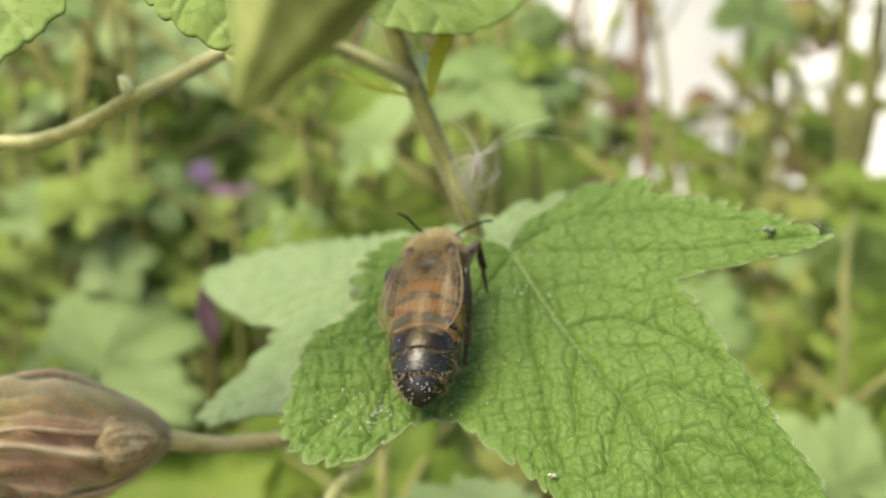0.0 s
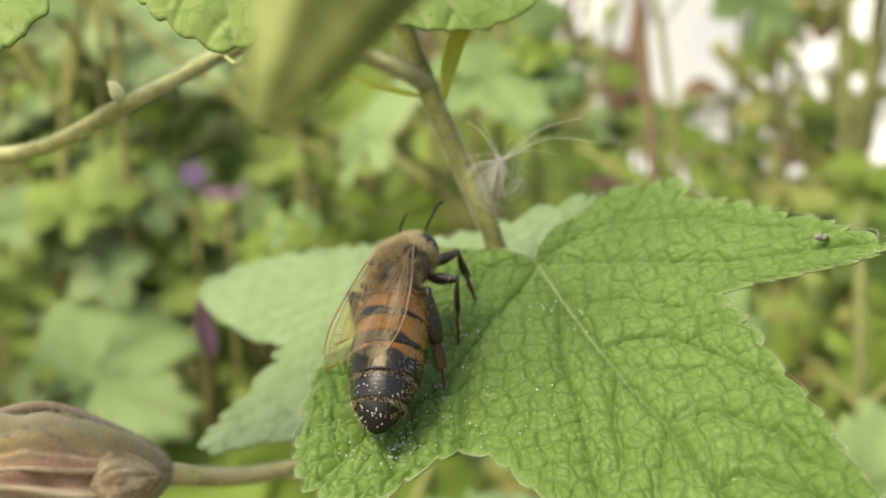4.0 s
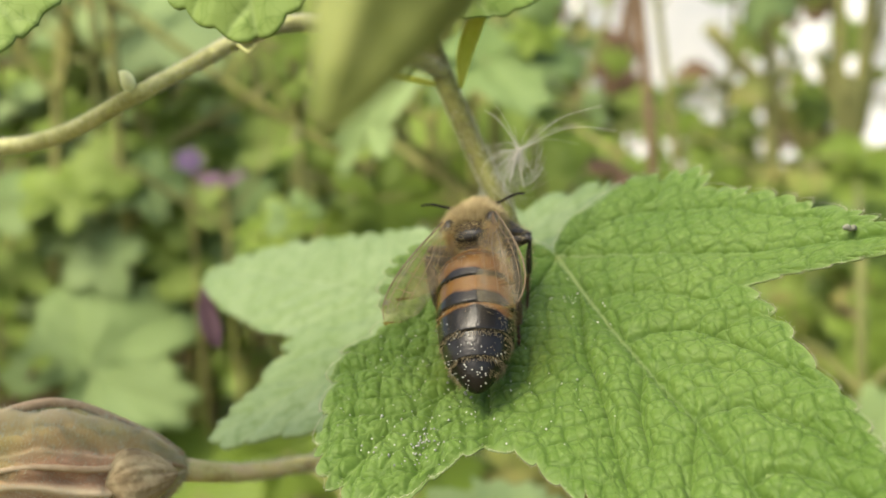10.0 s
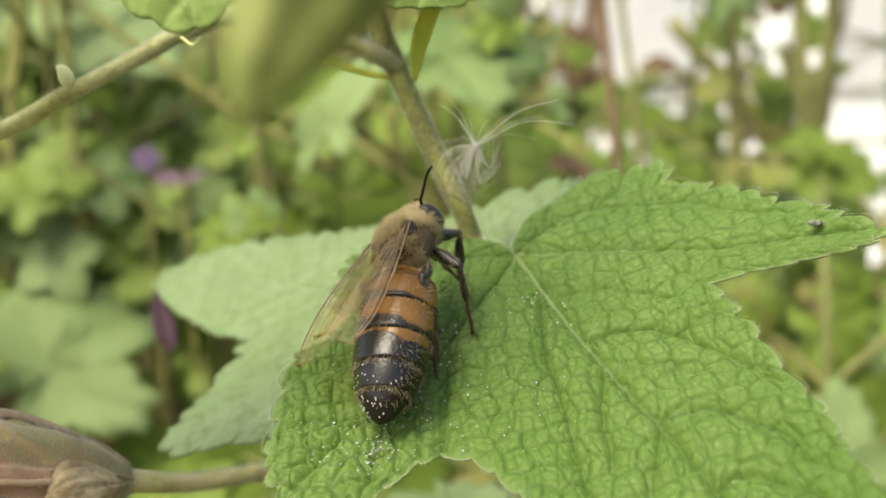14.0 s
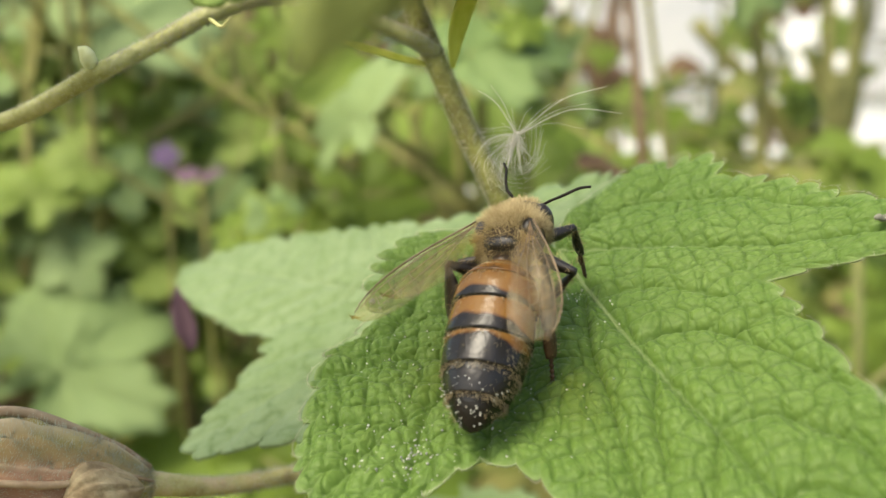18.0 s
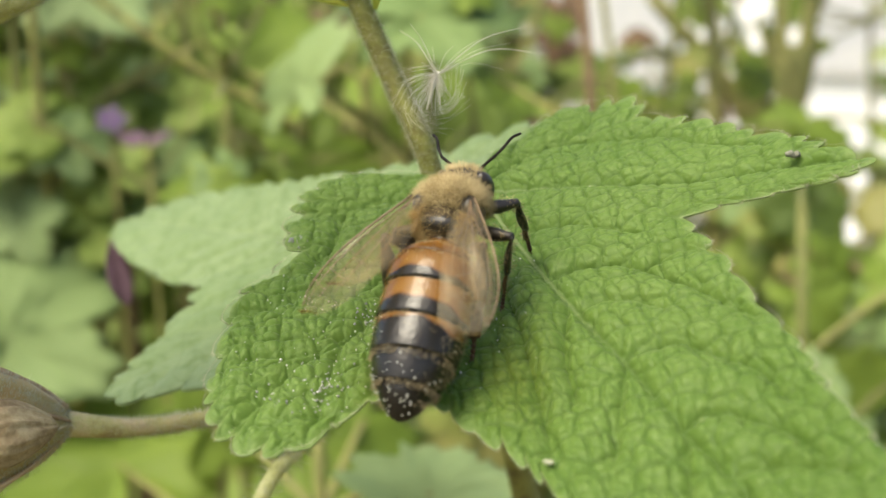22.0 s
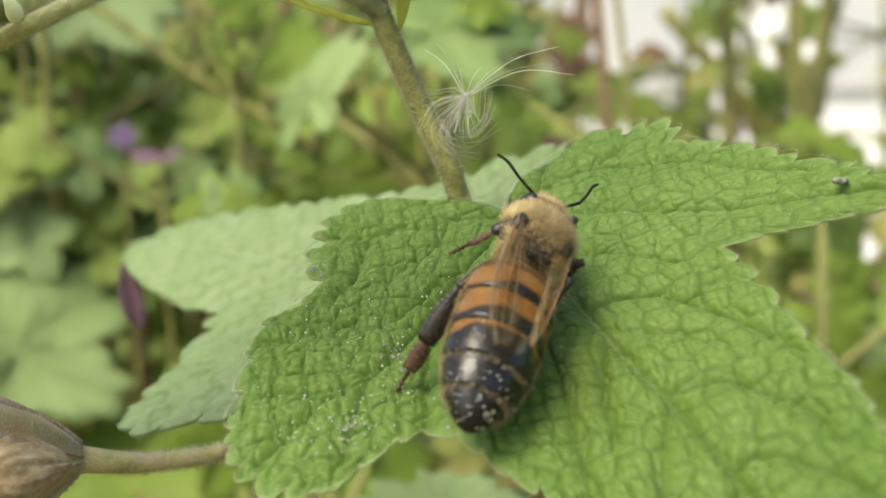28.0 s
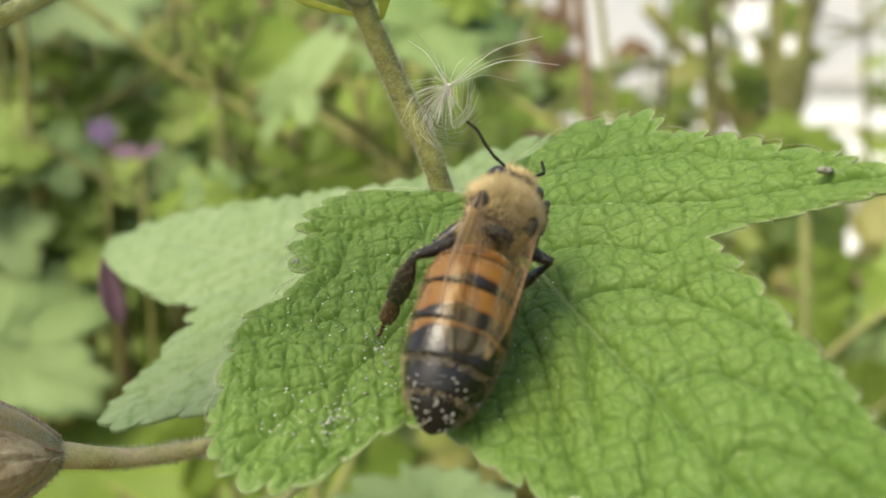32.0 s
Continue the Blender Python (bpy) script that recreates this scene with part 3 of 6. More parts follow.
background_plant("garden_shrub", "low shrub with darkened green leaves and some withered ones", spot(0.0, -0.12, 230), [
    (spot(0.0, -0.155, 215), 7, 60, 10, 20, "dark_leaf"), (spot(0.03, -0.165, 210), 7, 50, -20, 120, "dark_leaf"), (spot(0.06, -0.16, 225), 8, 65, 0, -40, "dark_leaf"), (spot(-0.03, -0.17, 205), 7, 55, 20, 80, "dark_leaf"), (spot(0.015, -0.19, 200), 6, 40, 0, 200, "brown_leaf"),
    (spot(0.045, -0.185, 196), 6, 70, 10, 10, "dark_leaf"), (spot(-0.015, -0.2, 198), 8, 60, -15, 140, "dark_leaf"), (spot(0.08, -0.185, 215), 8, 60, 15, 60, "dark_leaf"), (spot(-0.055, -0.165, 214), 5, 65, 0, -90, "brown_leaf"), (spot(-0.06, -0.2, 205), 7, 60, 10, 0, "dark_leaf")], R1, radius=1.2, category="shrub")
background_plant("withered_plant", "withered red-brown leaves on an upright stem", spot(0.165, 0.17, 380), [
    (spot(0.152, 0.145, 380), 10, 75, 20, -90, "brown_leaf"), (spot(0.165, 0.11, 385), 9, 75, 0, -80, "brown_leaf"), (spot(0.135, 0.075, 390), 10, 60, 0, -120, "brown_leaf")], R1, stem="red_stem")


def slanting_stem(points, radius, mat, label):
    """A long bare stem through the places given, carried down to the soil."""
    p = [np.asarray(q, float) for q in points]
    foot = down_to_ground(p[-1] + (p[-1] - p[-2]) * 0.8)
    e = thing("bare_stem", label, "stem", foot, group="bare stems")
    line = spline(p + [foot], 10)
    v, f = tube(line, [radius * 0.8, radius, radius * 1.3], 7)
    part("stem", mesh_of("stem", rel(v, e), f, mat), e)
    for k in range(3):
        i = int(len(line) * (0.2 + 0.2 * k))
        v, f = tube(spline([line[i], line[i] + (6 * (-1) ** k, 4, 9), line[i] + (9 * (-1) ** k, 6, 20)], 4), [radius * 0.5, radius * 0.25], 5)
        part("twig", mesh_of("twig", rel(v, e), f, mat), e)
    return e


slanting_stem([spot(-0.285, 0.215, 222), spot(-0.168, 0.125, 222), spot(-0.104, 0.083, 222), spot(-0.02, 0.03, 224), spot(0.03, -0.02, 226)], 0.8, "stem", "thin green stem slanting among the foliage")
slanting_stem([spot(-0.37, 0.21, 226), spot(-0.303, 0.117, 226), spot(-0.25, 0.03, 226)], 0.8, "stem", "thin green stem slanting down")
slanting_stem([spot(0.17, 0.23, 420), spot(0.155, 0.14, 420), spot(0.12, 0.04, 430), spot(0.09, -0.05, 430)], 2.4, "red_stem", "reddish brown stem among leaves")
slanting_stem([spot(-0.345, 0.06, 320), spot(-0.325, -0.02, 320), spot(-0.31, -0.10, 320)], 2.4, "red_stem", "reddish stem behind the leaves")
slanting_stem([spot(0.07, 0.23, 500), spot(0.075, 0.12, 500), spot(0.08, 0.0, 500)], 2.6, "far_stem", "upright green stem of a tall plant")
slanting_stem([spot(0.225, 0.16, 360), spot(0.30, 0.06, 360), spot(0.315, -0.08, 360)], 2.8, "far_stem", "dark green branching stem before the bright wall")

slanting_stem([spot(-0.38, 0.155, 270), spot(-0.25, 0.12, 270), spot(-0.1, 0.115, 270), spot(0.0, 0.10, 275)], 1.0, "red_stem", "thin brown stem lying across the foliage")
slanting_stem([spot(-0.19, 0.24, 280), spot(-0.135, 0.16, 280), spot(-0.06, 0.08, 280), spot(0.02, 0.03, 285)], 1.3, "far_stem", "thin green stem slanting among the foliage")
slanting_stem([spot(-0.24, 0.08, 310), spot(-0.255, 0.0, 310), spot(-0.262, -0.1, 310)], 1.8, "red_stem", "brown upright stem behind the leaves")
slanting_stem([spot(-0.14, 0.08, 350), spot(-0.15, 0.02, 350), spot(-0.14, -0.06, 350)], 1.8, "far_stem", "green upright stem behind the leaves")
slanting_stem([spot(0.115, 0.22, 450), spot(0.10, 0.13, 450), spot(0.085, 0.06, 450)], 2.2, "red_stem", "reddish brown stem among leaves")
slanting_stem([spot(0.36, 0.2, 330), spot(0.345, 0.08, 330), spot(0.335, -0.08, 330)], 2.6, "far_stem", "dark green upright stem before the bright wall")


def flower(at, size, mat, label, petals, rx, rz):
    """A simple open flower on a stalk from the soil."""
    foot = down_to_ground(np.asarray(at) + (8, 10, 0))
    e = thing("flower", label, "flower", foot)
    v, f = tube(spline([foot, np.asarray(at) * 0.7 + foot * 0.3 + (4, 0, 0), at], 8), [0.8, 0.35], 6)
    part("stem", mesh_of("stem", rel(v, e), f, "stem"), e)
    for k in range(petals):
        a = 360 * k / petals
        s = np.linspace(0, 1, 7)
        w = 0.42 * np.sin(np.pi * s ** 0.7) + 0.03
        pv = [(t, q * b, 0.25 * t * t + 0.08 * b * b) for t, q in zip(s, w) for b in (-1, 0, 1)]
        pf = [(i * 3 + j, i * 3 + j + 1, i * 3 + j + 4, i * 3 + j + 3) for i in range(6) for j in range(2)]
        rim = [i * 3 for i in range(7)] + [19, 20] + [i * 3 + 2 for i in range(5, -1, -1)] + [1]
        pv, pf = sheet(pv, pf, rim[::-1], (0, 0, 1), 0.03)
        part("petal", mesh_of("petal", pv * U * size, pf, mat), e, m=Matrix.Translation(Vector((np.asarray(at) - foot) * U)) @ pose(0, 0, 0, rx, 0, rz) @ pose(0, 0, 0, 0, 0, a))
    return e


flower(spot(-0.199, 0.062, 216), 2.9, "lilac", "faded lilac mallow flower, out of focus", 5, 60, 10)
flower(spot(-0.172, 0.046, 212), 5.0, "purple", "wilted dark purple flower with drooping petals", 2, 35, -20)
flower(spot(0.05, 0.175, 600), 16, "yellow", "small yellow flower far off", 6, 60, 0)
flower(spot(-0.245, -0.185, 300), 11, "yellow", "small yellow flower low down", 6, 50, 0)
flower(spot(-0.315, 0.185, 420), 8, "yellow", "small orange flower far off", 5, 60, 0)


# a low gap kept clear in the camera's view, towards the bright wall beyond the leaf's tip: slopes across and up, from
# and to
LOW_VIEW_GAP = (0.36, 0.425, -0.06, 0.02)


def in_view_gap(across, up, gap=LOW_VIEW_GAP):
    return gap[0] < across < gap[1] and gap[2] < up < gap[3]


def random_leaves():
    """Loose mallow plants that fill the bed; a gap in the camera's view stays open towards the house."""
    rng = np.random.default_rng(21)
    for k in range(66):
        d = rng.uniform(250, 640)
        a = rng.uniform(-0.5, 0.06) if k < 38 else rng.uniform(0.06, 0.6)
        gap = 0.06 < a < 0.46
        if gap and d > 420:
            d -= 180
        top_b = rng.uniform(-0.08, -0.02) if gap else rng.uniform(0.02, 0.27)
        if a > 0.46:
            top_b = rng.uniform(-0.02, 0.2)
        top = spot(a, top_b, d)
        leaves = []
        for q in range(int(rng.integers(15, 25))):
            b = top_b - abs(rng.normal(0, 0.10)) - 0.005
            across = a + rng.normal(0, 0.045)
            p = spot(across, b, d + rng.normal(0, 35))
            if in_view_gap(across, b):
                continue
            leaves.append((p, rng.uniform(4, 12), rng.uniform(25, 75), rng.uniform(-30, 30), rng.uniform(-180, 180), "far_leaf" if rng.uniform() < 0.72 else "far_pale" if rng.uniform() < 0.96 else "brown_leaf"))
        background_plant("mallow_plant", "leafy mallow plant in the garden bed", top, leaves, rng, "far_stem" if k % 4 else "red_stem", category="plant")


random_leaves()


# patches of the camera's view kept nearly clear of leaves so that the bright houses show: slopes across and up, from
# and to
VIEW_OPENINGS = [(0.15, 0.25, 0.09, 0.28), (0.07, 0.14, 0.16, 0.28), (0.318, 0.43, 0.02, 0.115), (0.322, 0.43, 0.125, 0.28), (0.245, 0.275, 0.12, 0.28), (0.18, 0.235, 0.045, 0.1), LOW_VIEW_GAP]


def shrubs():
    """Shrubs with slanting stems before the houses, their backlit shade put into a darker leaf green; their leaves
    leave the openings nearly free.
    """
    rng = np.random.default_rng(41)
    for a, lean, d, high, wide in ((0.075, -0.06, 330, 0.20, 0.035), (0.125, 0.05, 350, 0.23, 0.03), (0.145, -0.03, 400, 0.15, 0.03), (0.255, 0.10, 340, 0.25, 0.03), (0.285, 0.03, 380, 0.22, 0.028), (0.325, -0.03, 350, 0.25, 0.026),
                                   (0.20, 0.02, 420, 0.04, 0.045), (0.30, 0.0, 300, 0.05, 0.05), (0.37, 0.03, 330, 0.06, 0.04), (0.405, -0.02, 380, 0.2, 0.03), (0.235, -0.05, 430, 0.12, 0.03)):
        leaves = []
        for q in range(64):
            up = rng.uniform(-0.12, high)
            across = a - lean * (high - up) * 2.0 + rng.normal(0, wide)
            free = any(in_view_gap(across, up, gap) for gap in VIEW_OPENINGS)
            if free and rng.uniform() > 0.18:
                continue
            leaves.append((spot(across, up, d + rng.normal(0, 25)), rng.uniform(2.5, 7.5), rng.uniform(20, 80), rng.uniform(-40, 40), rng.uniform(-180, 180), "dark_leaf" if rng.uniform() < 0.55 else "far_leaf" if rng.uniform() < 0.8 else "brown_leaf"))
        background_plant("garden_shrub", "garden shrub before the bright house, backlit shade in its leaf colour", spot(a, high, d), leaves, rng, "far_stem", lean=(-lean * 900, 10), radius=1.5, category="shrub")


shrubs()


def broad_leaves(label, category, top, across, up, depth, sizes, mat, count, seed):
    """A plant whose leaves are turned to the camera and the light, to fill a stretch of the view."""
    rng = np.random.default_rng(seed)
    leaves = [(spot(rng.uniform(*across), rng.uniform(*up), rng.uniform(*depth)), rng.uniform(*sizes), rng.uniform(40, 85), rng.uniform(-30, 30), rng.uniform(-180, 180), mat if rng.uniform() < 0.8 else "far_pale") for k in range(count)]
    leaves = [q for q in leaves if not in_view_gap(q[0][0] / q[0][1], q[0][2] / q[0][1])]
    background_plant("mallow_plant", label, spot(*top), leaves, rng, category=category)


broad_leaves("leafy mallow with broad light green leaves", "plant", (-0.21, 0.15, 275), (-0.31, -0.12), (0.02, 0.16), (255, 300), (7, 12), "far_leaf", 22, 61)
broad_leaves("leafy mallow with light green leaves", "plant", (-0.32, 0.2, 285), (-0.42, -0.26), (0.0, 0.2), (260, 310), (6, 11), "far_leaf", 22, 62)
broad_leaves("low plant with darkened green leaves", "plant", (0.35, 0.0, 280), (0.27, 0.47), (-0.13, 0.0), (240, 330), (6, 12), "dark_leaf", 26, 63)

broad_leaves("full mallow with yellow-green leaves deep in the bed", "plant", (-0.36, 0.25, 390), (-0.46, -0.27), (0.0, 0.27), (350, 430), (8, 14), "far_leaf", 44, 64)
broad_leaves("full mallow with mid green leaves deep in the bed", "plant", (-0.19, 0.23, 380), (-0.29, -0.1), (-0.02, 0.25), (345, 420), (8, 14), "far_leaf", 44, 65)
broad_leaves("full mallow with leaves in open shade", "plant", (-0.03, 0.22, 400), (-0.12, 0.06), (-0.02, 0.25), (350, 430), (8, 14), "far_leaf", 40, 66)
broad_leaves("low mallow with light green leaves", "plant", (-0.3, -0.01, 320), (-0.42, -0.15), (-0.17, 0.0), (290, 350), (8, 13), "far_leaf", 36, 67)
broad_leaves("low mallow with leaves turned to the light", "plant", (0.37, -0.02, 370), (0.2, 0.47), (-0.14, 0.02), (340, 400), (8, 14), "far_leaf", 34, 68)

broad_leaves("mallow with soft grey-green leaves in open light", "plant", (-0.33, 0.25, 262), (-0.44, -0.2), (0.09, 0.25), (246, 276), (7, 12), "far_pale", 18, 69)



def weeds():
    """Slender weeds with small leaves and thin slanting stems, close behind the mallow shoot."""
    rng = np.random.default_rng(52)
    for k in range(30):
        d, a, high = rng.uniform(190, 420), rng.uniform(-0.42, 0.07), rng.uniform(0.0, 0.24)
        tilt = rng.normal(0.02, 0.1)
        leaves = []
        for q in range(13):
            up = high - rng.uniform(0, 0.24)
            leaves.append((spot(a - tilt * (high - up) * 2.2 + rng.normal(0, 0.016), up, d + rng.normal(0, 12)), rng.uniform(2.2, 6.5), rng.uniform(15, 80), rng.uniform(-40, 40), rng.uniform(-180, 180), "far_leaf" if rng.uniform() < 0.7 else "far_pale" if rng.uniform() < 0.6 else "dark_leaf" if rng.uniform() < 0.75 else "brown_leaf"))
        background_plant("garden_weed", "slender weed with small leaves on a thin stem", spot(a, high, d), leaves, rng, "red_stem" if k % 6 == 0 else "far_stem", lean=(-tilt * 2.2 * d, 15), radius=1.0, category="plant")
    for k in range(12):
        d, a, b = rng.uniform(210, 330), rng.uniform(-0.42, 0.02), rng.uniform(0.06, 0.26)
        run, drop = rng.uniform(0.12, 0.3) * (1 if k % 4 else -1), rng.uniform(0.1, 0.22)
        slanting_stem([spot(a, b, d), spot(a + run * 0.5, b - drop * 0.45, d), spot(a + run, b - drop, d)], rng.uniform(0.5, 1.1), "red_stem" if k % 3 == 1 else "far_stem", "thin bare stem slanting through the foliage")


weeds()


def hedge():
    """A deep mass of small leaves behind the bed, kept low where the camera's view shows the house."""
    rng = np.random.default_rng(3)
    v, f = [], []
    for k in range(5000):
        d = rng.uniform(660, 1250)
        a = rng.uniform(-0.95, 1.0)
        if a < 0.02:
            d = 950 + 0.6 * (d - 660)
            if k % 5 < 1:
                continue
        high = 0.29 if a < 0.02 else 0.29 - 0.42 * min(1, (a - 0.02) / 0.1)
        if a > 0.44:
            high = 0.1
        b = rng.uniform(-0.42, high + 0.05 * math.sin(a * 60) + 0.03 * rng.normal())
        w = to_world(spot(a, b, d))
        if w.z < 0.01:
            continue
        s = rng.uniform(12, 34) * U
        m = (pose(0, 0, 0, rng.uniform(10, 85), rng.uniform(-35, 35), 0) @ pose(0, 0, 0, 0, 0, rng.uniform(-180, 180))).to_3x3()
        base = len(v)
        for p in ((0, 0, 0), (0.35, -0.3, 0.06), (0.8, -0.22, 0), (1.1, 0, -0.1), (0.8, 0.22, 0), (0.35, 0.3, 0.06), (0.5, 0, -0.05)):
            v.append(w + m @ Vector(p) * s)
        for i in range(6):
            f.append((base + 6, base + i, base + (i + 1) % 6))
    return tagged(new("hedge_foliage", mesh_of("hedge_foliage", v, f, "hedge")), "dense mixed green foliage behind the flower bed", "foliage", kind="stuff")


hedge()


# ---- the mallow plant on which the bee sits ----
R2 = np.random.default_rng(5)
JOINT = np.array([4.6, 82.0, -0.1])
FOOT = down_to_ground((14, 106, -20))
plant = thing("mallow_shoot", "hairy mallow shoot with toothed leaves, a bud and dry seed capsules", "plant", FOOT)


def add(name, pieces, mat, parent=None, label=""):
    v, f = pieces
    e = plant
    return part(name, mesh_of(name, rel(v, e), f, mat), parent or e, label)


STEM = spline([(-7.6, 84.4, 35), (-5, 85.8, 22), (-3.66, 86.2, 16), (-2.23, 86.25, 12), (-0.61, 86.1, 8), (0.67, 85.8, 5), (1.92, 85.4, 2), (3.6, 87.6, -4), (6, 94, -12), (9, 101, -20), (13, 110, -40)], 12)
STEM = np.vstack([STEM, FOOT])
main_stem = add("main_stem", tube(STEM, np.r_[np.linspace(0.68, 0.63, 73), np.linspace(0.63, 1.1, 48), 2.0], 14), "stem", label="upright olive-green stem covered in short hairs")
add("stem_hairs", tube_hairs(STEM[6:84], 0.64, 6500, 0.3, R2, 0.013), "hair", main_stem, "short pale hairs")

BRANCH = spline([(-1.9, 86, 11.6), (-3.6, 85, 12.4), (-7.1, 83.6, 13.8), (-9.7, 82.7, 14.4), (-12.1, 82, 14.2), (-14.6, 81.4, 13.2), (-17, 80.9, 11.8), (-20.6, 80, 9.8), (-26.0, 83, 7.8), (-31.3, 86, 7.5), (-38, 89, 8.5), (-46, 93, 11)], 10)
branch = add("side_branch", tube(BRANCH, [0.46, 0.4, 0.38, 0.42, 0.44, 0.44, 0.44, 0.5, 0.5, 0.5, 0.45, 0.4], 12), "stalk", label="pale curved side branch with fine hairs")
add("branch_hairs", tube_hairs(BRANCH, 0.44, 14000, 0.27, R2, 0.016), "hair", branch, "fine pale hairs")
add("side_bud", tube(spline([(-20.6, 79.8, 10.0), (-20.7, 79.8, 10.5), (-20.95, 79.8, 11.0), (-21.3, 79.8, 11.3)], 6), [0.25, 0.52, 0.55, 0.4, 0.06], 14, 0.7), "pale_bud", branch, "tiny pale axillary bud")
add("stipule", tube(spline([(-14.4, 81, 12.9), (-13.7, 80.6, 12.4), (-13.2, 80.4, 12.9)], 5), [0.12, 0.1, 0.02], 6), "stalk", branch, "small dry stipule")


def blade(line, width, up, curl=0.2):
    """A small pointed leaf along a line, with a little thickness."""
    line = np.asarray(line, float)
    k = len(line)
    s = np.linspace(0, 1, k)
    w = width * np.sin(np.pi * np.clip(s * 0.93 + 0.04, 0, 1)) ** 0.8
    way = np.gradient(line, axis=0)
    side = np.cross(way, up)
    side /= np.linalg.norm(side, axis=1)[:, None]
    v = [line[i] + side[i] * w[i] * b + np.asarray(up) * curl * w[i] * abs(b) for i in range(k) for b in (-1, -0.5, 0, 0.5, 1)]
    f = [(i * 5 + j, i * 5 + j + 1, i * 5 + j + 6, i * 5 + j + 5) for i in range(k - 1) for j in range(4)]
    rim = [i * 5 for i in range(k)] + [(k - 1) * 5 + j for j in (1, 2, 3)] + [i * 5 + 4 for i in range(k - 1, -1, -1)] + [3, 2, 1]
    return sheet(v, f, rim[::-1], np.asarray(up), 0.08)


def bract(points, width, up, label):
    line = spline(points, 8)
    cut = int(len(line) * 0.8)
    b = add("bract", blade(line, width, np.array(up)), "bract", label=label)
    tip = line[cut:] + np.array(up) * width * 0.05
    add("bract_tip", tube(tip, [width * 0.3, width * 0.16, 0.02], 6), "bract_tip", b, "dry brown tip")
    return b


bract([(-0.9, 86, 10.6), (-0.6, 85.2, 12.7), (0.15, 84.3, 14.7), (1.25, 83.8, 16.2)], 0.62, (0.35, -0.8, 0.2), "narrow yellow-green bract with a brown tip")
bract([(-2.0, 86.2, 10.8), (-4.0, 85.8, 11.2), (-6.1, 84.8, 11.75), (-8.2, 84.2, 12.4)], 0.3, (0.1, -0.8, 0.6), "thin dry bract beside the branch")


# -- the large leaf: curved, lobed, toothed, with sunken veins --
AX = np.array([[0.9538, -0.1579, 0.2558], [0.0, 0.8509, 0.5253], [-0.3006, -0.501, 0.8116]])


def leaf_height(p, q):
    """Height of the large leaf's blade over its plane through the joint."""
    return -0.0502 * p + 0.0007 * q + 0.00794 * p * p - 0.00121 * p * q - 0.00201 * q * q


def on_leaf(p, q, h=0.0):
    return JOINT + np.stack([p, q, leaf_height(p, q) + h], -1) @ AX


# courses of its veins, in the blade's plane: strength, places
VEINS = [(1.0, (0, 0.3), (2.7, -9.7), (5.2, -16.7), (6.7, -21.5), (8.0, -24.7), (12.4, -38)),
         (0.9, (0, 0.3), (4.6, -1.7), (8.9, -4.2), (13.9, -6.7), (18.5, -9.2)),
         (0.9, (0, 0.2), (-5.0, -7.4), (-7.7, -11.0), (-10.1, -12.6), (-12.3, -15.3), (-13.3, -16.4)),
         (0.85, (0, 0.4), (-2.6, 1.0), (-5.4, 0.9), (-8.4, 0.3), (-11.3, 0.7)),
         (0.7, (0, 0.3), (2.0, 1.9), (5.2, 2.8), (8.3, 1.2), (11.1, -0.6), (12.3, -2.1), (14.7, -4.5)),
         (0.5, (5.2, 2.8), (7.0, 4.2), (7.8, 6.2)), (0.45, (2.0, 1.9), (2.6, 4.2), (4.0, 6.4)), (0.45, (8.3, 1.2), (10.0, 1.6), (11.4, 3.2)),
         (0.75, (2.6, -9.7), (3.9, -9.3), (5.9, -9.6), (7.3, -10.8), (8.4, -12.2), (10.1, -14.8), (11.3, -16.6)),
         (0.75, (5.1, -16.6), (6.4, -16.4), (7.9, -16.8), (9.1, -18.1), (10.5, -19.7), (11.2, -21.9)),
         (0.7, (6.7, -21.6), (8.1, -21.2), (9.5, -22.2), (10.6, -23.4), (11.6, -25.4)), (0.6, (8.0, -24.5), (9.7, -24.7), (12.4, -26.4)),
         (0.4, (3.7, -12.6), (5.0, -12.2), (6.4, -12.7), (7.6, -14.0)), (0.4, (1.4, -5.0), (3.0, -4.9), (5.2, -6.0), (7.6, -8.0)), (0.4, (7.3, -10.8), (9.2, -10.4), (10.6, -11.6)),
         (0.6, (0.9, -3.4), (0.5, -9.6), (0.8, -12.4), (1.0, -17.7), (1.1, -20.8)), (0.55, (5.2, -16.8), (4.5, -19.0), (3.6, -22.0)), (0.5, (6.8, -21.8), (6.2, -24.5), (5.2, -28)), (0.5, (3.4, -11.8), (2.6, -15.0), (2.6, -18.2)),
         (0.6, (-7.7, 0.1), (-8.5, -3.1), (-10.0, -4.8), (-11.8, -4.5)),
         (0.7, (-2.4, -3.4), (-5.5, -6.3), (-7.1, -7.4), (-9.7, -7.1), (-11.5, -7.9), (-14.1, -7.7)),
         (0.6, (-7.4, -10.6), (-9.8, -11.9), (-12.3, -11.7), (-14.2, -12.2)), (0.5, (-7.9, -11.1), (-8.6, -13.8), (-9.2, -16.3)), (0.5, (-4.6, -6.8), (-5.0, -10.5), (-5.4, -14.8)), (0.45, (-3.2, 1.1), (-4.2, -1.8), (-6.6, -3.8))]


def vein_segments(courses):
    out = []
    for w, *places in courses:
        line = spline(np.c_[np.array(places), np.zeros(len(places))], 4)[:, :2]
        k = len(line) - 1
        out += [(line[i], line[i + 1], w, w * (1 - 0.5 * i / k), w * (1 - 0.5 * (i + 1) / k)) for i in range(k)]
    return out


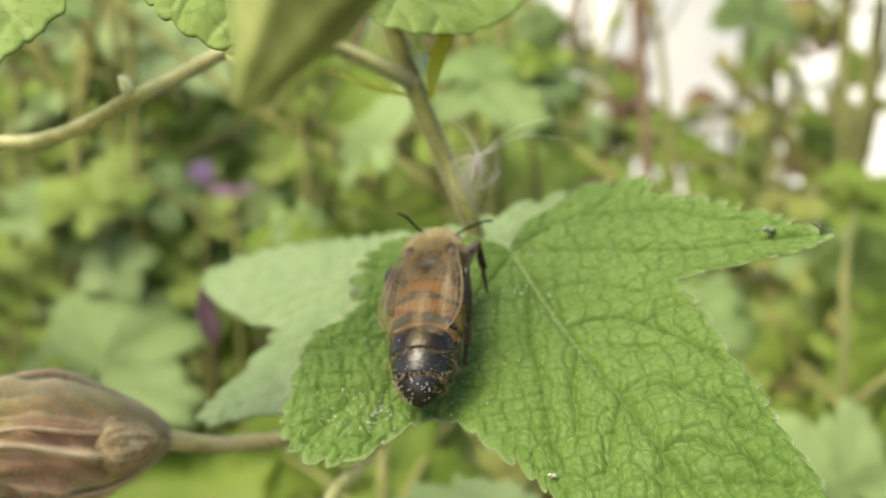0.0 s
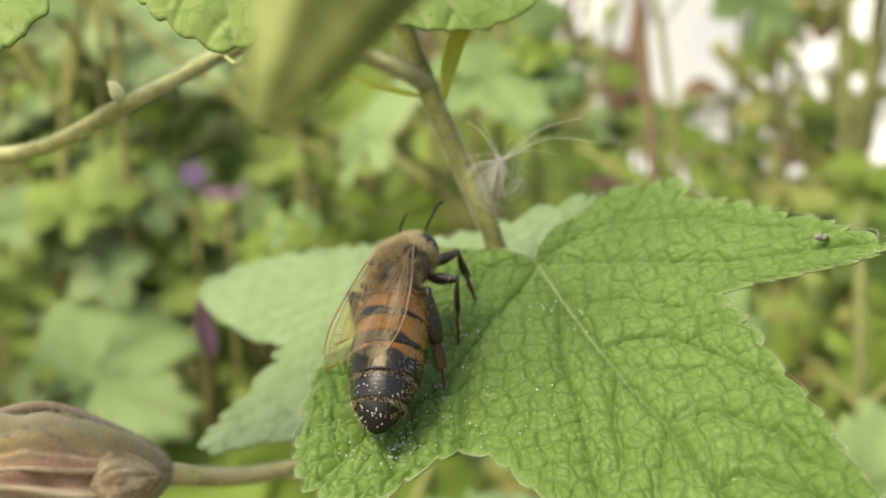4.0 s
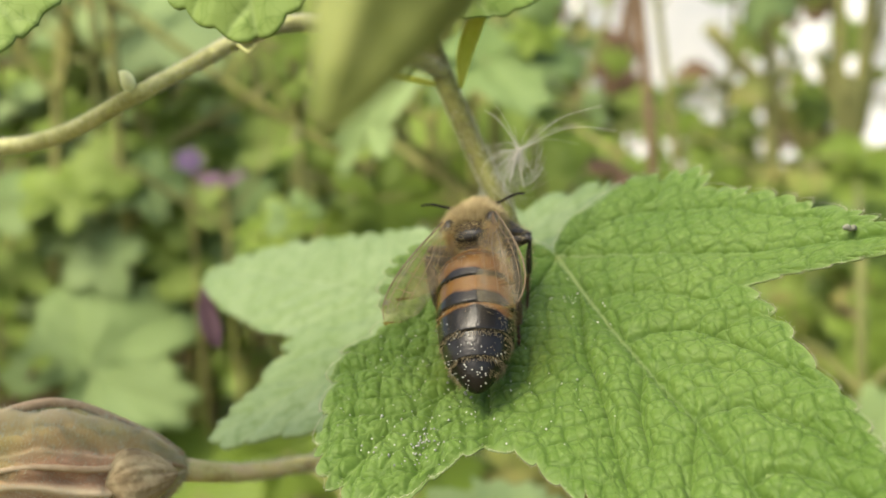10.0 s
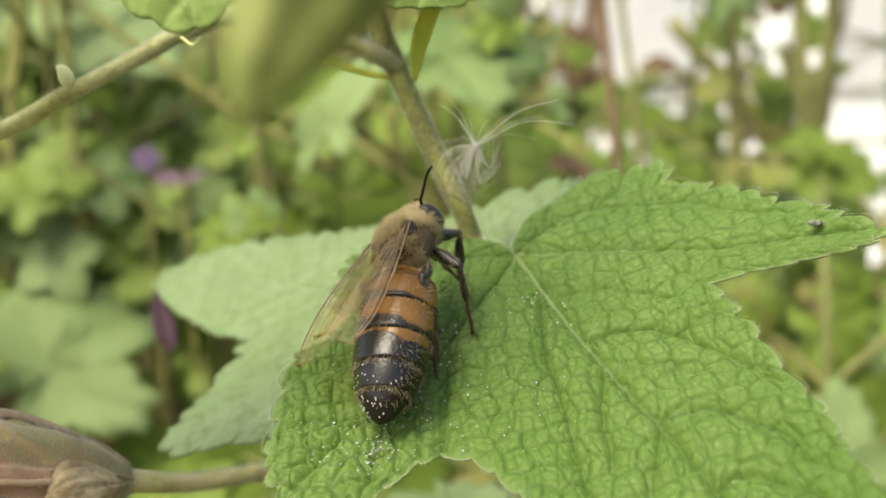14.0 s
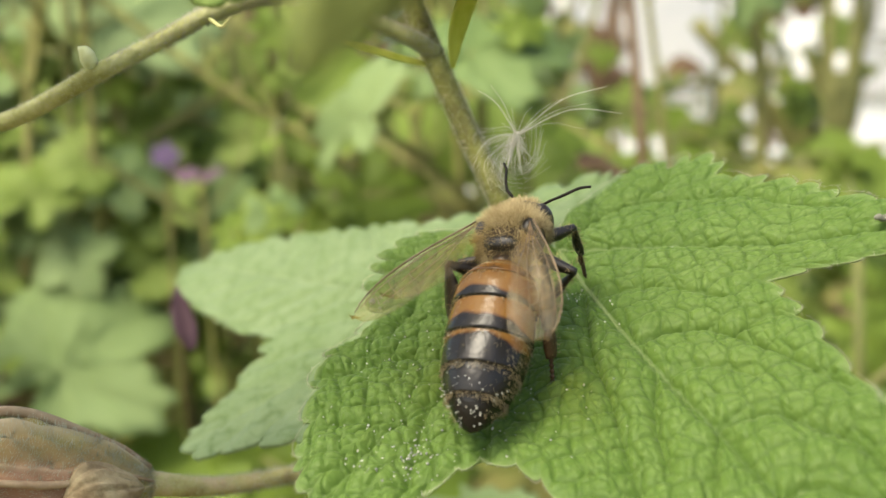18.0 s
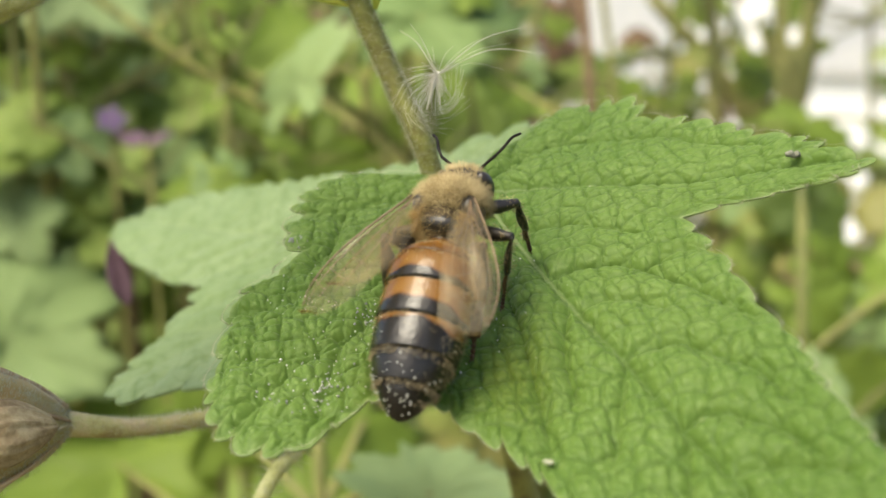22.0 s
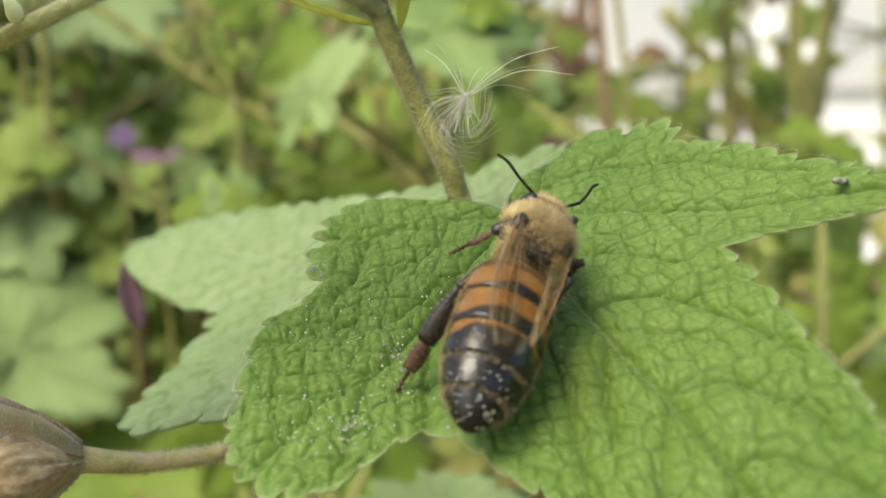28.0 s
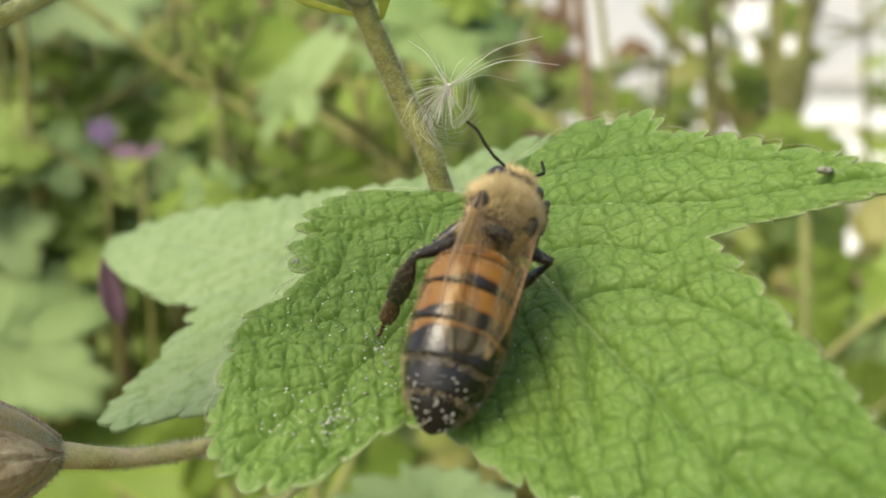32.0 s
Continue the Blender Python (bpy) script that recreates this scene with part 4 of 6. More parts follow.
def big_leaf():
    profile = [(103, 0.7), (85, 1.6), (71, 3.7), (57, 6.6), (50, 8.8), (37, 10.4), (24, 11.4), (12, 10.9), (-3, 13.4), (-13, 15.6), (-22, 18.9), (-27.5, 21.6), (-30.5, 20.6), (-33, 17.8),
               (-37, 14.6), (-41, 13.7), (-47, 16.2), (-53, 19.2), (-57, 23.0), (-60.5, 26.2), (-63, 30.5), (-67, 36), (-71.5, 40), (-76, 37), (-81, 31), (-87, 24), (-91, 21.2), (-97, 18.9), (-103, 17.0), (-109, 16.5),
               (-114, 17.6), (-118, 20.0), (-123, 21.8), (-130, 21.6), (-137, 19.7), (-146, 16.8), (-153, 15.2), (-158, 12.4), (-164, 11.3), (-175, 11.2), (169, 10.7), (161, 10.0), (150, 9.0), (138, 5.7), (121, 2.4)]
    na, nr = 1680, 380
    o = radial_outline(profile, na, 1.65, 1.25)
    s = np.linspace(0, 1, nr + 1)[1:] ** 0.85
    p = (s[:, None] * o[None, :, 0]).ravel()
    q = (s[:, None] * o[None, :, 1]).ravel()
    edge = np.repeat(1 - s, na) * np.tile(np.linalg.norm(o, axis=1), nr)
    near, strong = vein_field(p, q, vein_segments(VEINS))
    main = vein_field(p, q, vein_segments([VEINS[0], VEINS[1]]))[1]
    rng = np.random.default_rng(9)
    # wavy cells, wide ones parted by deep furrows and small ones by shallow furrows
    wp, wq = p + 0.08 * np.sin(q * 1.9 + 0.5 * p), q + 0.08 * np.sin(p * 2.1 + 1)
    wide, small, tiny = net(wp, wq, 1.35, 3), net(wp, wq, 0.64, 4), net(p, q, 0.3, 5)
    puff = 0.75 + 0.5 * np.clip((-p - 1) / 8, 0, 1)
    fade = np.clip(edge / 1.0, 0.35, 1) * puff
    swell = lambda d, w: 1 - np.exp(-(d / w) ** 1.3)
    h = 0.42 * swell(near, 0.36) + 0.26 * (1 - np.exp(-near / 1.1)) + (0.17 * swell(wide, 0.24) + 0.1 * swell(small, 0.18) + 0.03 * swell(tiny, 0.12)) * fade + 0.12 * np.exp(-((1 - np.minimum(main, 1)) / 0.25) ** 2)
    # furrow mask: deeper green and furrow shade go into the colour here
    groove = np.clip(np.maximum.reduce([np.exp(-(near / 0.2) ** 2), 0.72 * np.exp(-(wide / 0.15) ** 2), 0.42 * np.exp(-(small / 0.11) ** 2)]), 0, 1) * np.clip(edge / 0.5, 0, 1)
    h += 0.15 * np.sin(p * 0.55 + 0.8) * np.sin(q * 0.42) - 0.12 * np.exp(-edge / 0.7) + 0.06 * np.sin(1.7 * p + 0.6 * q) * np.sin(1.3 * q)
    v = np.vstack([[JOINT], on_leaf(p, q, h - 0.75)])
    i, j = np.meshgrid(np.arange(nr - 1), np.arange(na), indexing="ij")
    f = [(0, 1 + k, 1 + (k + 1) % na) for k in range(na)]
    f += list(map(tuple, np.stack([1 + i * na + j, 1 + (i + 1) * na + j, 1 + (i + 1) * na + (j + 1) % na, 1 + i * na + (j + 1) % na], -1).reshape(-1, 4)))
    # the underside is coarser; the rims are joined
    top, step, ub = len(v), 2, 40
    cu = na // step
    us = 1 - (1 - np.linspace(0, 1, ub + 1)[1:]) ** 1.6
    up_, uq_ = (us[:, None] * o[None, ::step, 0]).ravel(), (us[:, None] * o[None, ::step, 1]).ravel()
    ri = np.clip(np.searchsorted(s, us), 0, nr - 1)
    low = h.reshape(nr, cu, step).min(2)
    low = np.minimum.reduce([np.roll(low, k, 1) for k in range(-4, 5)])
    under = np.array([low[max(0, k - 18):k + 18].min(0) for k in ri]) - 0.85
    under = np.maximum(under, h.reshape(nr, na)[ri][:, ::step] - 0.83 - 0.6 * ((1 - us) ** 0.7)[:, None])
    under[-1] = h.reshape(nr, na)[-1, ::step] - 0.81
    v = np.vstack([v, [JOINT - AX[2] * 0.4], on_leaf(up_, uq_, under.ravel())])
    f += [(top, top + 1 + (k + 1) % cu, top + 1 + k) for k in range(cu)]
    for i in range(ub - 1):
        for k in range(cu):
            a, b = top + 1 + i * cu, top + 1 + (i + 1) * cu
            f.append((a + k, a + (k + 1) % cu, b + (k + 1) % cu, b + k))
    r0, r1 = 1 + (nr - 1) * na, top + 1 + (ub - 1) * cu
    for k in range(cu):
        f.append(tuple([r1 + k, r1 + (k + 1) % cu] + [r0 + ((k + 1) * step - m) % na for m in range(step + 1)]))
    pale = np.clip((main - 0.62) * 2.2, 0, 0.7) * np.clip(1.25 - np.hypot(p, q) / 20, 0.25, 1)
    vein = np.r_[0.4, np.clip(pale + 0.5 * np.exp(-edge / 0.2), 0, 0.8), np.full(len(v) - top, 0.45)]
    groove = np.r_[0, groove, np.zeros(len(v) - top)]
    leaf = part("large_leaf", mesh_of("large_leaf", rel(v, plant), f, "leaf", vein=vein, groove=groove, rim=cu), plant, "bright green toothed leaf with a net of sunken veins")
    ang = np.linspace(0, na - 1, 1680).astype(int)
    roots = on_leaf(o[ang, 0], o[ang, 1], -0.1)
    out = np.c_[o[ang], np.zeros(len(ang))] @ AX
    out /= np.linalg.norm(out, axis=1)[:, None] + 1e-9
    hv, hf = hairs(np.repeat(roots, 2, 0), np.repeat(out, 2, 0), 0.24, 0.01, rng, 0.6)
    part("edge_hairs", mesh_of("edge_hairs", rel(hv, plant), hf, "hair"), leaf, "fine pale hairs along the edge")
    pt = spline([STEM[74], (4.6, 85.4, -2.2), JOINT + (0.2, 0.7, -0.9), JOINT - AX[2] * 0.35], 6)
    pv, pf = tube(pt, [0.42, 0.3, 0.24, 0.1], 10)
    part("leaf_stalk", mesh_of("leaf_stalk", rel(pv, plant), pf, "stalk"), leaf, "short pale leaf stalk")
    return leaf


large_leaf = big_leaf()

# -- the paler leaf below it --
JB = np.array([-1.97, 96.33, -3.53])
AB = np.array([[0.9066, -0.1543, 0.3927], [0.0, 0.9308, 0.3657], [-0.4219, -0.3315, 0.8438]])


def pale_leaf():
    profile = [(30, 16.5), (46, 14.8), (58, 12.9), (76, 12.5), (92, 14.5), (99, 17.2), (112, 24.6), (121, 34), (127, 39), (132, 38.4), (139, 29.2), (149, 19.9), (155, 15.8), (165, 14.8), (181, 16.4), (190, 18.9),
               (197, 19.8), (206, 18.9), (214, 16.7), (230, 15.5), (255, 15), (290, 15), (330, 15), (5, 16)]
    na, nr = 420, 60
    o = radial_outline(profile, na, 2.6, 1.9)
    s = np.linspace(0, 1, nr + 1)[1:]
    p = (s[:, None] * o[None, :, 0]).ravel()
    q = (s[:, None] * o[None, :, 1]).ravel()
    near, strong = vein_field(p, q, vein_lines([(128, 38), (196, 19), (40, 16), (285, 15)], 4.5))
    rng = np.random.default_rng(13)
    cell = net(p, q, 2.2, 6)
    h = 0.5 * (1 - np.exp(-near / 1.2)) + 0.16 * (1 - np.exp(-cell / 0.3)) - 0.2 * strong
    v = np.vstack([[JB], JB + np.stack([p, q, h - 0.5], -1) @ AB])
    f = [(0, 1 + j, 1 + (j + 1) % na) for j in range(na)]
    i, j = np.meshgrid(np.arange(nr - 1), np.arange(na), indexing="ij")
    f += list(map(tuple, np.stack([1 + i * na + j, 1 + (i + 1) * na + j, 1 + (i + 1) * na + (j + 1) % na, 1 + i * na + (j + 1) % na], -1).reshape(-1, 4)))
    k = len(v)
    v, f = sheet(v, f, [1 + (nr - 1) * na + t for t in range(na)], AB[2], 0.18)
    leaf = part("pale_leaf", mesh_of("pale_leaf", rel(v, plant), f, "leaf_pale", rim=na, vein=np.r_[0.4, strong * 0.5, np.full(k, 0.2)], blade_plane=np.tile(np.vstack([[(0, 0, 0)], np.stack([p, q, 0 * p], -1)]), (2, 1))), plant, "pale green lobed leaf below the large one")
    pv, pf = tube(spline([STEM[90], (2, 98, -6), JB + (0, 0, -0.6)], 6), [0.55, 0.4], 8)
    part("leaf_stalk", mesh_of("leaf_stalk", rel(pv, plant), pf, "stalk"), leaf)
    return leaf


pale_leaf()


# -- leaves at the top of the shoot --
def small_leaf(name, foot, along, up, size, seed, from_point, label):
    """A toothed leaf with its foot, the way it points and its face given."""
    x = np.asarray(along, float) / np.linalg.norm(along)
    z = np.asarray(up, float) - x * (np.asarray(up) @ x)
    z /= np.linalg.norm(z)
    y = np.cross(z, x)
    rng = np.random.default_rng(seed)
    prof = [(a, size * r) for a, r in ((180, 0.1), (150, 0.45), (110, 0.62), (75, 0.66), (40, 0.8), (15, 0.95), (0, 1.05), (-15, 0.95), (-40, 0.8), (-75, 0.66), (-110, 0.62), (-150, 0.45))]
    na, nr = 260, 40
    o = radial_outline(prof, na, 1.8, 0.7)
    s = np.linspace(0, 1, nr + 1)[1:]
    p, q = (s[:, None] * o[None, :, 0]).ravel(), (s[:, None] * o[None, :, 1]).ravel()
    near, strong = vein_field(p, q, vein_lines([(0, size), (52, size * 0.75), (-52, size * 0.75), (105, size * 0.6), (-105, size * 0.6)], 2.8))
    cell = net(p, q, 1.2, seed)
    h = 0.4 * (1 - np.exp(-near / 0.9)) + 0.04 * (1 - np.exp(-cell / 0.25)) - 0.15 * strong - 0.012 * (p * p + q * q)
    fr = np.array([x, y, z])
    v = np.vstack([[foot], np.asarray(foot) + np.stack([p, q, h - 0.3], -1) @ fr])
    f = [(0, 1 + j, 1 + (j + 1) % na) for j in range(na)]
    i, j = np.meshgrid(np.arange(nr - 1), np.arange(na), indexing="ij")
    f += list(map(tuple, np.stack([1 + i * na + j, 1 + (i + 1) * na + j, 1 + (i + 1) * na + (j + 1) % na, 1 + i * na + (j + 1) % na], -1).reshape(-1, 4)))
    k = len(v)
    v, f = sheet(v, f, [1 + (nr - 1) * na + t for t in range(na)], z, 0.15)
    leaf = part(name, mesh_of(name, rel(v, plant), f, "leaf_young", rim=na, vein=np.r_[0.4, strong * 0.6, np.full(k, 0.2)], blade_plane=np.tile(np.vstack([[(0, 0, 0)], np.stack([p, q, 0 * p], -1)]), (2, 1))), plant, label)
    pv, pf = tube(spline([from_point, (np.asarray(from_point) + foot) / 2 + (0, 0, 1.5), foot], 6), [0.4, 0.3], 8)
    part("leaf_stalk", mesh_of("leaf_stalk", rel(pv, plant), pf, "stalk"), leaf)
    return leaf


small_leaf("upper_leaf", (-12.5, 66, 19), (0.15, -0.35, -0.93), (-0.2, -0.75, 0.6), 8.5, 4, STEM[2], "light green toothed leaf hanging from the branch")
small_leaf("upper_leaf", (-30, 72, 19.5), (-0.2, -0.6, -0.6), (0.1, -0.5, 0.85), 16, 5, STEM[1], "light green toothed leaf over the branch")
small_leaf("upper_leaf", (-2.5, 84, 18.9), (1.0, 0.1, -0.1), (0.0, -0.8, 0.6), 8.0, 6, STEM[20], "pale toothed leaf high on the stem")


# -- the dry seed capsule at the end of its stalk --
def capsule_girth(t):
    return 4.5 * (math.sin(math.pi * min(1, t * 0.94 + 0.012)) ** 0.8) * (1 - 0.25 * t) + 0.35


def capsule():
    stalk = spline([STEM[94], (-2, 91, -11), (-7, 88, -13.0), (-11.3, 86, -13.4), (-15.4, 84, -13.5), (-18.8, 82, -12.8)], 8)
    s = add("capsule_stalk", tube(stalk, [0.5, 0.43, 0.42, 0.45, 0.52, 0.75], 10), "brown_stalk", label="brownish stalk of the seed capsule")
    add("stalk_hairs", tube_hairs(stalk, 0.46, 7000, 0.36, R2, 0.014), "hair", s)
    a, b = np.array([-18.6, 82.0, -12.8]), np.array([-33.0, 73.5, -12.0])
    x = (b - a) / np.linalg.norm(b - a)
    y = np.cross((0, 0, 1.0), x)
    y /= np.linalg.norm(y)
    z = np.cross(x, y)
    n, rings = 180, 70
    v, f, tone = [], [], []
    for i in range(rings):
        t = i / (rings - 1)
        r = capsule_girth(t)
        for j in range(n):
            th = 2 * math.pi * j / n
            sway = th + 0.10 * math.sin(7 * t)
            rib = max(0.0, math.cos(5 * sway)) ** 20
            fine = 0.6 * max(0.0, math.cos(10 * sway + 2.5 * t + 0.5 * math.sin(9 * t))) ** 8
            pucker = 0.045 * math.sin(11 * sway + 9 * t) + 0.035 * math.sin(23 * t + 4 * sway) + 0.025 * math.sin(41 * t - 13 * sway) + 0.06 * noise.noise((9 * t, 3 * math.cos(th), 3 * math.sin(th)))
            rr = r * (0.88 + 0.17 * rib + 0.085 * fine + pucker * min(1, 3 * t))
            v.append(a + x * (t * 17.5) + y * rr * math.cos(th) * 0.9 + z * rr * math.sin(th))
            tone.append(min(0.9, 0.75 * rib + 0.5 * fine))
    for i in range(rings - 1):
        for j in range(n):
            f.append((i * n + j, i * n + (j + 1) % n, (i + 1) * n + (j + 1) % n, (i + 1) * n + j))
    c = part("seed_capsule", mesh_of("seed_capsule", rel(v, plant), f, "capsule", vein=tone), plant, "faded pink and green ribbed calyx of a seed capsule")
    for k in range(5):
        th = k * 2 * math.pi / 5 + 0.31
        line = []
        for i in range(14):
            t = i / 13
            r = capsule_girth(t) * 1.0
            line.append(a + x * (t * 17.5) + (y * r * math.cos(th) * 0.9 + z * r * math.sin(th)) * (1.0 if k == 1 else 0.95))
        line = [p + 0.2 * np.sin(4.1 * i / 4 + 2 * k) * z for i, p in enumerate(line)]
        add("rib", tube(spline(line, 3), [0.2, 0.3, 0.28, 0.32, 0.3, 0.26] if k == 1 else [0.1, 0.16, 0.22, 0.15, 0.2, 0.12], 8), "rib", c, "raised brown rib")
    i = R2.integers(0, len(v), 22000)
    w = np.array(v)[i] + x * R2.uniform(-0.13, 0.13, (len(i), 1)) + R2.uniform(-0.06, 0.06, (len(i), 3))
    axis = a + x * ((w - a) @ x)[:, None]
    add("calyx_hairs", hairs(w, w - axis, 0.36, 0.015, R2, 0.7), "hair", c, "short pale fuzz")
    hx = np.array([-0.86, -0.62, 0.05])
    hx /= np.linalg.norm(hx)
    hy = np.cross((0, 0, 1.0), hx)
    hy /= np.linalg.norm(hy)
    hz = np.cross(hx, hy)
    o = np.array([-18.2, 78.9, -12.4])
    hv, hf, n = [], [], 64
    for i in range(16):
        t = math.sin(math.pi / 2 * i / 15)
        r = 2.25 * (t ** 0.6) * (1 - t ** 7) + 0.02
        for j in range(n):
            th = 2 * math.pi * j / n
            rr = r * (0.97 + 0.17 * max(0.0, math.cos(3 * th + 1.5 * t)) ** 5 + 0.06 * math.sin(11 * th + 4 * t) + 0.05 * math.sin(19 * th - 3 * t))
            hv.append(o + hx * 4.5 * t + hy * rr * math.cos(th) * 0.7 + hz * (rr * math.sin(th) - 0.35 * t))
    hf = [(i * n + j, i * n + (j + 1) % n, (i + 1) * n + (j + 1) % n, (i + 1) * n + j) for i in range(15) for j in range(n)]
    hf.append(tuple(15 * n + j for j in range(n)))
    add("outer_husk", (np.array(hv), hf), "husk", c, "dry brown outer husk")
    return c


capsule()


# -- the bud close before the eye --
def near_bud():
    tip, top = np.array([-5.8, 34.5, 4.0]), np.array([-2.6, 36.5, 10.6])
    x = (top - tip) / np.linalg.norm(top - tip)
    y = np.cross((0, -1.0, 0), x)
    y /= np.linalg.norm(y)
    z = np.cross(x, y)
    n, rings, v = 80, 40, []
    for i in range(rings):
        t = i / (rings - 1)
        r = 2.5 * math.sin(math.pi * (0.52 * t + 0.02)) ** 0.9
        for j in range(n):
            th = 2 * math.pi * j / n
            rr = r * (0.86 + 0.22 * abs(math.cos(2.5 * th)) ** 3)
            v.append(tip + x * (t * 9.0) + y * rr * math.cos(th) + z * rr * math.sin(th))
    f = [(i * n + j, i * n + (j + 1) % n, (i + 1) * n + (j + 1) % n, (i + 1) * n + j) for i in range(rings - 1) for j in range(n)]
    f.append(tuple((rings - 1) * n + j for j in range(n)))
    b = add("flower_bud", (np.array(v), f), "bud", label="pointed green five-ribbed flower bud")
    end = tip + x * 8.8
    add("bud_stalk", tube(spline([end, end + x * 5, (-5, 50, 27), tuple(STEM[4])], 8), [0.9, 0.6, 0.6, 0.6], 8), "stalk", b)
    return b


near_bud()

# -- a wilted petal under the pale leaf's tip --
add("wilted_petal", blade(spline([(-25.2, 127.5, -3.8), (-24.8, 127.6, -6.5), (-24.3, 127.6, -8.4), (-23.9, 127.7, -9.9)], 6), 1.1, np.array([0.2, -0.95, 0.1]), 0.5), "purple", label="wilted dark purple petal")
low = np.vstack([spline([(-4.5, 91, -14), (-6.2, 90, -16.2), (-8.4, 88, -18.6), (-13, 90, -30)], 8), down_to_ground((-16, 94, -40))])
lo = add("lower_stem", tube(low, [0.4, 0.45, 0.5, 0.8], 10), "stalk", label="thin hairy stem below the leaves")
add("stem_hairs", tube_hairs(low[:20], 0.45, 300, 1.0, R2, 0.02), "hair", lo)


# ---- silky seed caught on the stem ----
def silky_seed():
    o = np.array([2.4, 81.3, 6.2])
    e = thing("silky_seed", "downy windborne seed with long silky hairs caught on the stem", "seed", o + np.array([-0.5, 0, -1.2]))
    rng = np.random.default_rng(31)
    part("seed", mesh_of("seed", rel(tube(spline([o + (0.1, 0, 0.2), o + (-0.2, 0, -0.5), o + (-0.6, 0, -1.9)], 5), [0.1, 0.13, 0.05], 8)[0], e), tube(spline([(0, 0, 0), (0, 0, 1), (0, 0, 2)], 5), 1, 8)[1], "pappus"), e, "pale slender seed")
    for deg, ln, sag, w in ((128, 3.3, 0.45, 0.05), (118, 3.1, 0.35, 0.035), (98, 1.6, -0.2, 0.03), (60, 1.8, 0.3, 0.022), (38, 3.4, 0.3, 0.022), (27, 5.6, 0.6, 0.05), (22, 4.4, 0.4, 0.025), (10, 6.0, 0.8, 0.05), (5, 3.8, 0.5, 0.022)):
        a = radians(deg)
        end = o + np.array([math.cos(a) * ln, rng.uniform(-0.8, 0.8), math.sin(a) * ln])
        v, f = tube(spline([o, (o + end) / 2 + (0, 0, sag), end], 6), [w * 0.6, w * 0.45, w * 0.25], 5)
        part("silk_hair", mesh_of("silk_hair", rel(v, e), f, "pappus"), e)
    pieces = []
    for k in range(90):
        a = rng.uniform(0, 2 * math.pi)
        r = rng.uniform(0.8, 2.5)
        c = o + np.array([-0.5, 0.0, -1.1])
        p1 = c + np.array([math.cos(a) * r * 0.6, rng.normal(0, 0.5), math.sin(a) * r * 0.7])
        p2 = c + np.array([math.cos(a + 0.9) * r, rng.normal(0, 0.6), math.sin(a + 0.9) * r])
        pieces.append(tube(spline([o + rng.normal(0, 0.1, 3), p1, p2], 4), [0.011, 0.007], 3))
    v, f = join(*pieces)
    tagged(part("down", mesh_of("down", rel(v, e), f, "pappus"), e, "loose tangle of fine white down"), kind="stuff")
    return e


silky_seed()


# ---- pollen and dust on the leaf ----
def grains(points, sizes, name, mat, parent=None):
    """Tiny uneven grains, eight faces each."""
    v, f = [], []
    o = np.array([(1, 0, 0), (-1, 0, 0), (0, 1, 0), (0, -1, 0), (0, 0, 1), (0, 0, -1)])
    q = [(0, 2, 4), (2, 1, 4), (1, 3, 4), (3, 0, 4), (2, 0, 5), (1, 2, 5), (3, 1, 5), (0, 3, 5)]
    for k, (p, s) in enumerate(zip(points, sizes)):
        v += list(np.asarray(p) + o * s * (0.8 + 0.4 * R2.random((6, 1))))
        f += [tuple(6 * k + i for i in t) for t in q]
    return mesh_of(name, v, f, mat)


MAT["pollen"] = plain("pale_pollen", [(0.4, 0.4, 0.34), (0.5, 0.5, 0.46)], 900, 0.5, 0)
MAT["grey_dust"] = plain("grey_dust", [(0.2, 0.2, 0.2), (0.28, 0.28, 0.27)], 900, 0.8, 0)
MAT["frass"] = plain("grey_dropping", [(0.12, 0.122, 0.09), (0.19, 0.19, 0.15)], 900, 0.9, 0.3)


def dust(centres, mat, name, label, size):
    """Scattered grains round places of the leaf: (across, along, spread, count)."""
    rng = np.random.default_rng(17)
    p = np.vstack([rng.normal((a, b), s, (n, 2)) for a, b, s, n in centres])
    ok = (p[:, 0] > -13.2 + 0.12 * np.abs(p[:, 1] + 13)) & (p[:, 1] < 0.5) & (p[:, 1] > -17 - 0.1 * p[:, 0]) & (np.hypot(p[:, 0], p[:, 1]) < 19)
    p = p[ok]
    w = on_leaf(p[:, 0], p[:, 1], rng.uniform(-0.02, 0.14, len(p)))
    e = thing(name, label, "pollen", w.mean(0), kind="stuff")
    tagged(part("grain", grains(rel(w, e), U * rng.uniform(0.35, 1.3, len(p)) * size, name, mat), e), kind="stuff")
    return e


dust([(-9.5, -13, 2.6, 90), (-8.0, -9, 2.8, 55), (-5, -9, 3.2, 40), (-1, -7.5, 2.0, 34), (-11, -10, 1.8, 34), (-10.5, -15.5, 1.4, 50), (0.3, -5, 0.5, 12), (-2, -13, 2.2, 40)], "pollen", "pollen_grains", "white pollen grains scattered over the green leaf", 0.055)
dust([(-10.8, -16.5, 0.8, 90), (-6.2, -10.0, 0.8, 30), (-10.4, -2.2, 0.3, 20), (-8.6, -14.6, 0.8, 50), (-13.9, -12.5, 0.5, 40)], "grey_dust", "dust_specks", "grey dust patches on the leaf's surface", 0.07)


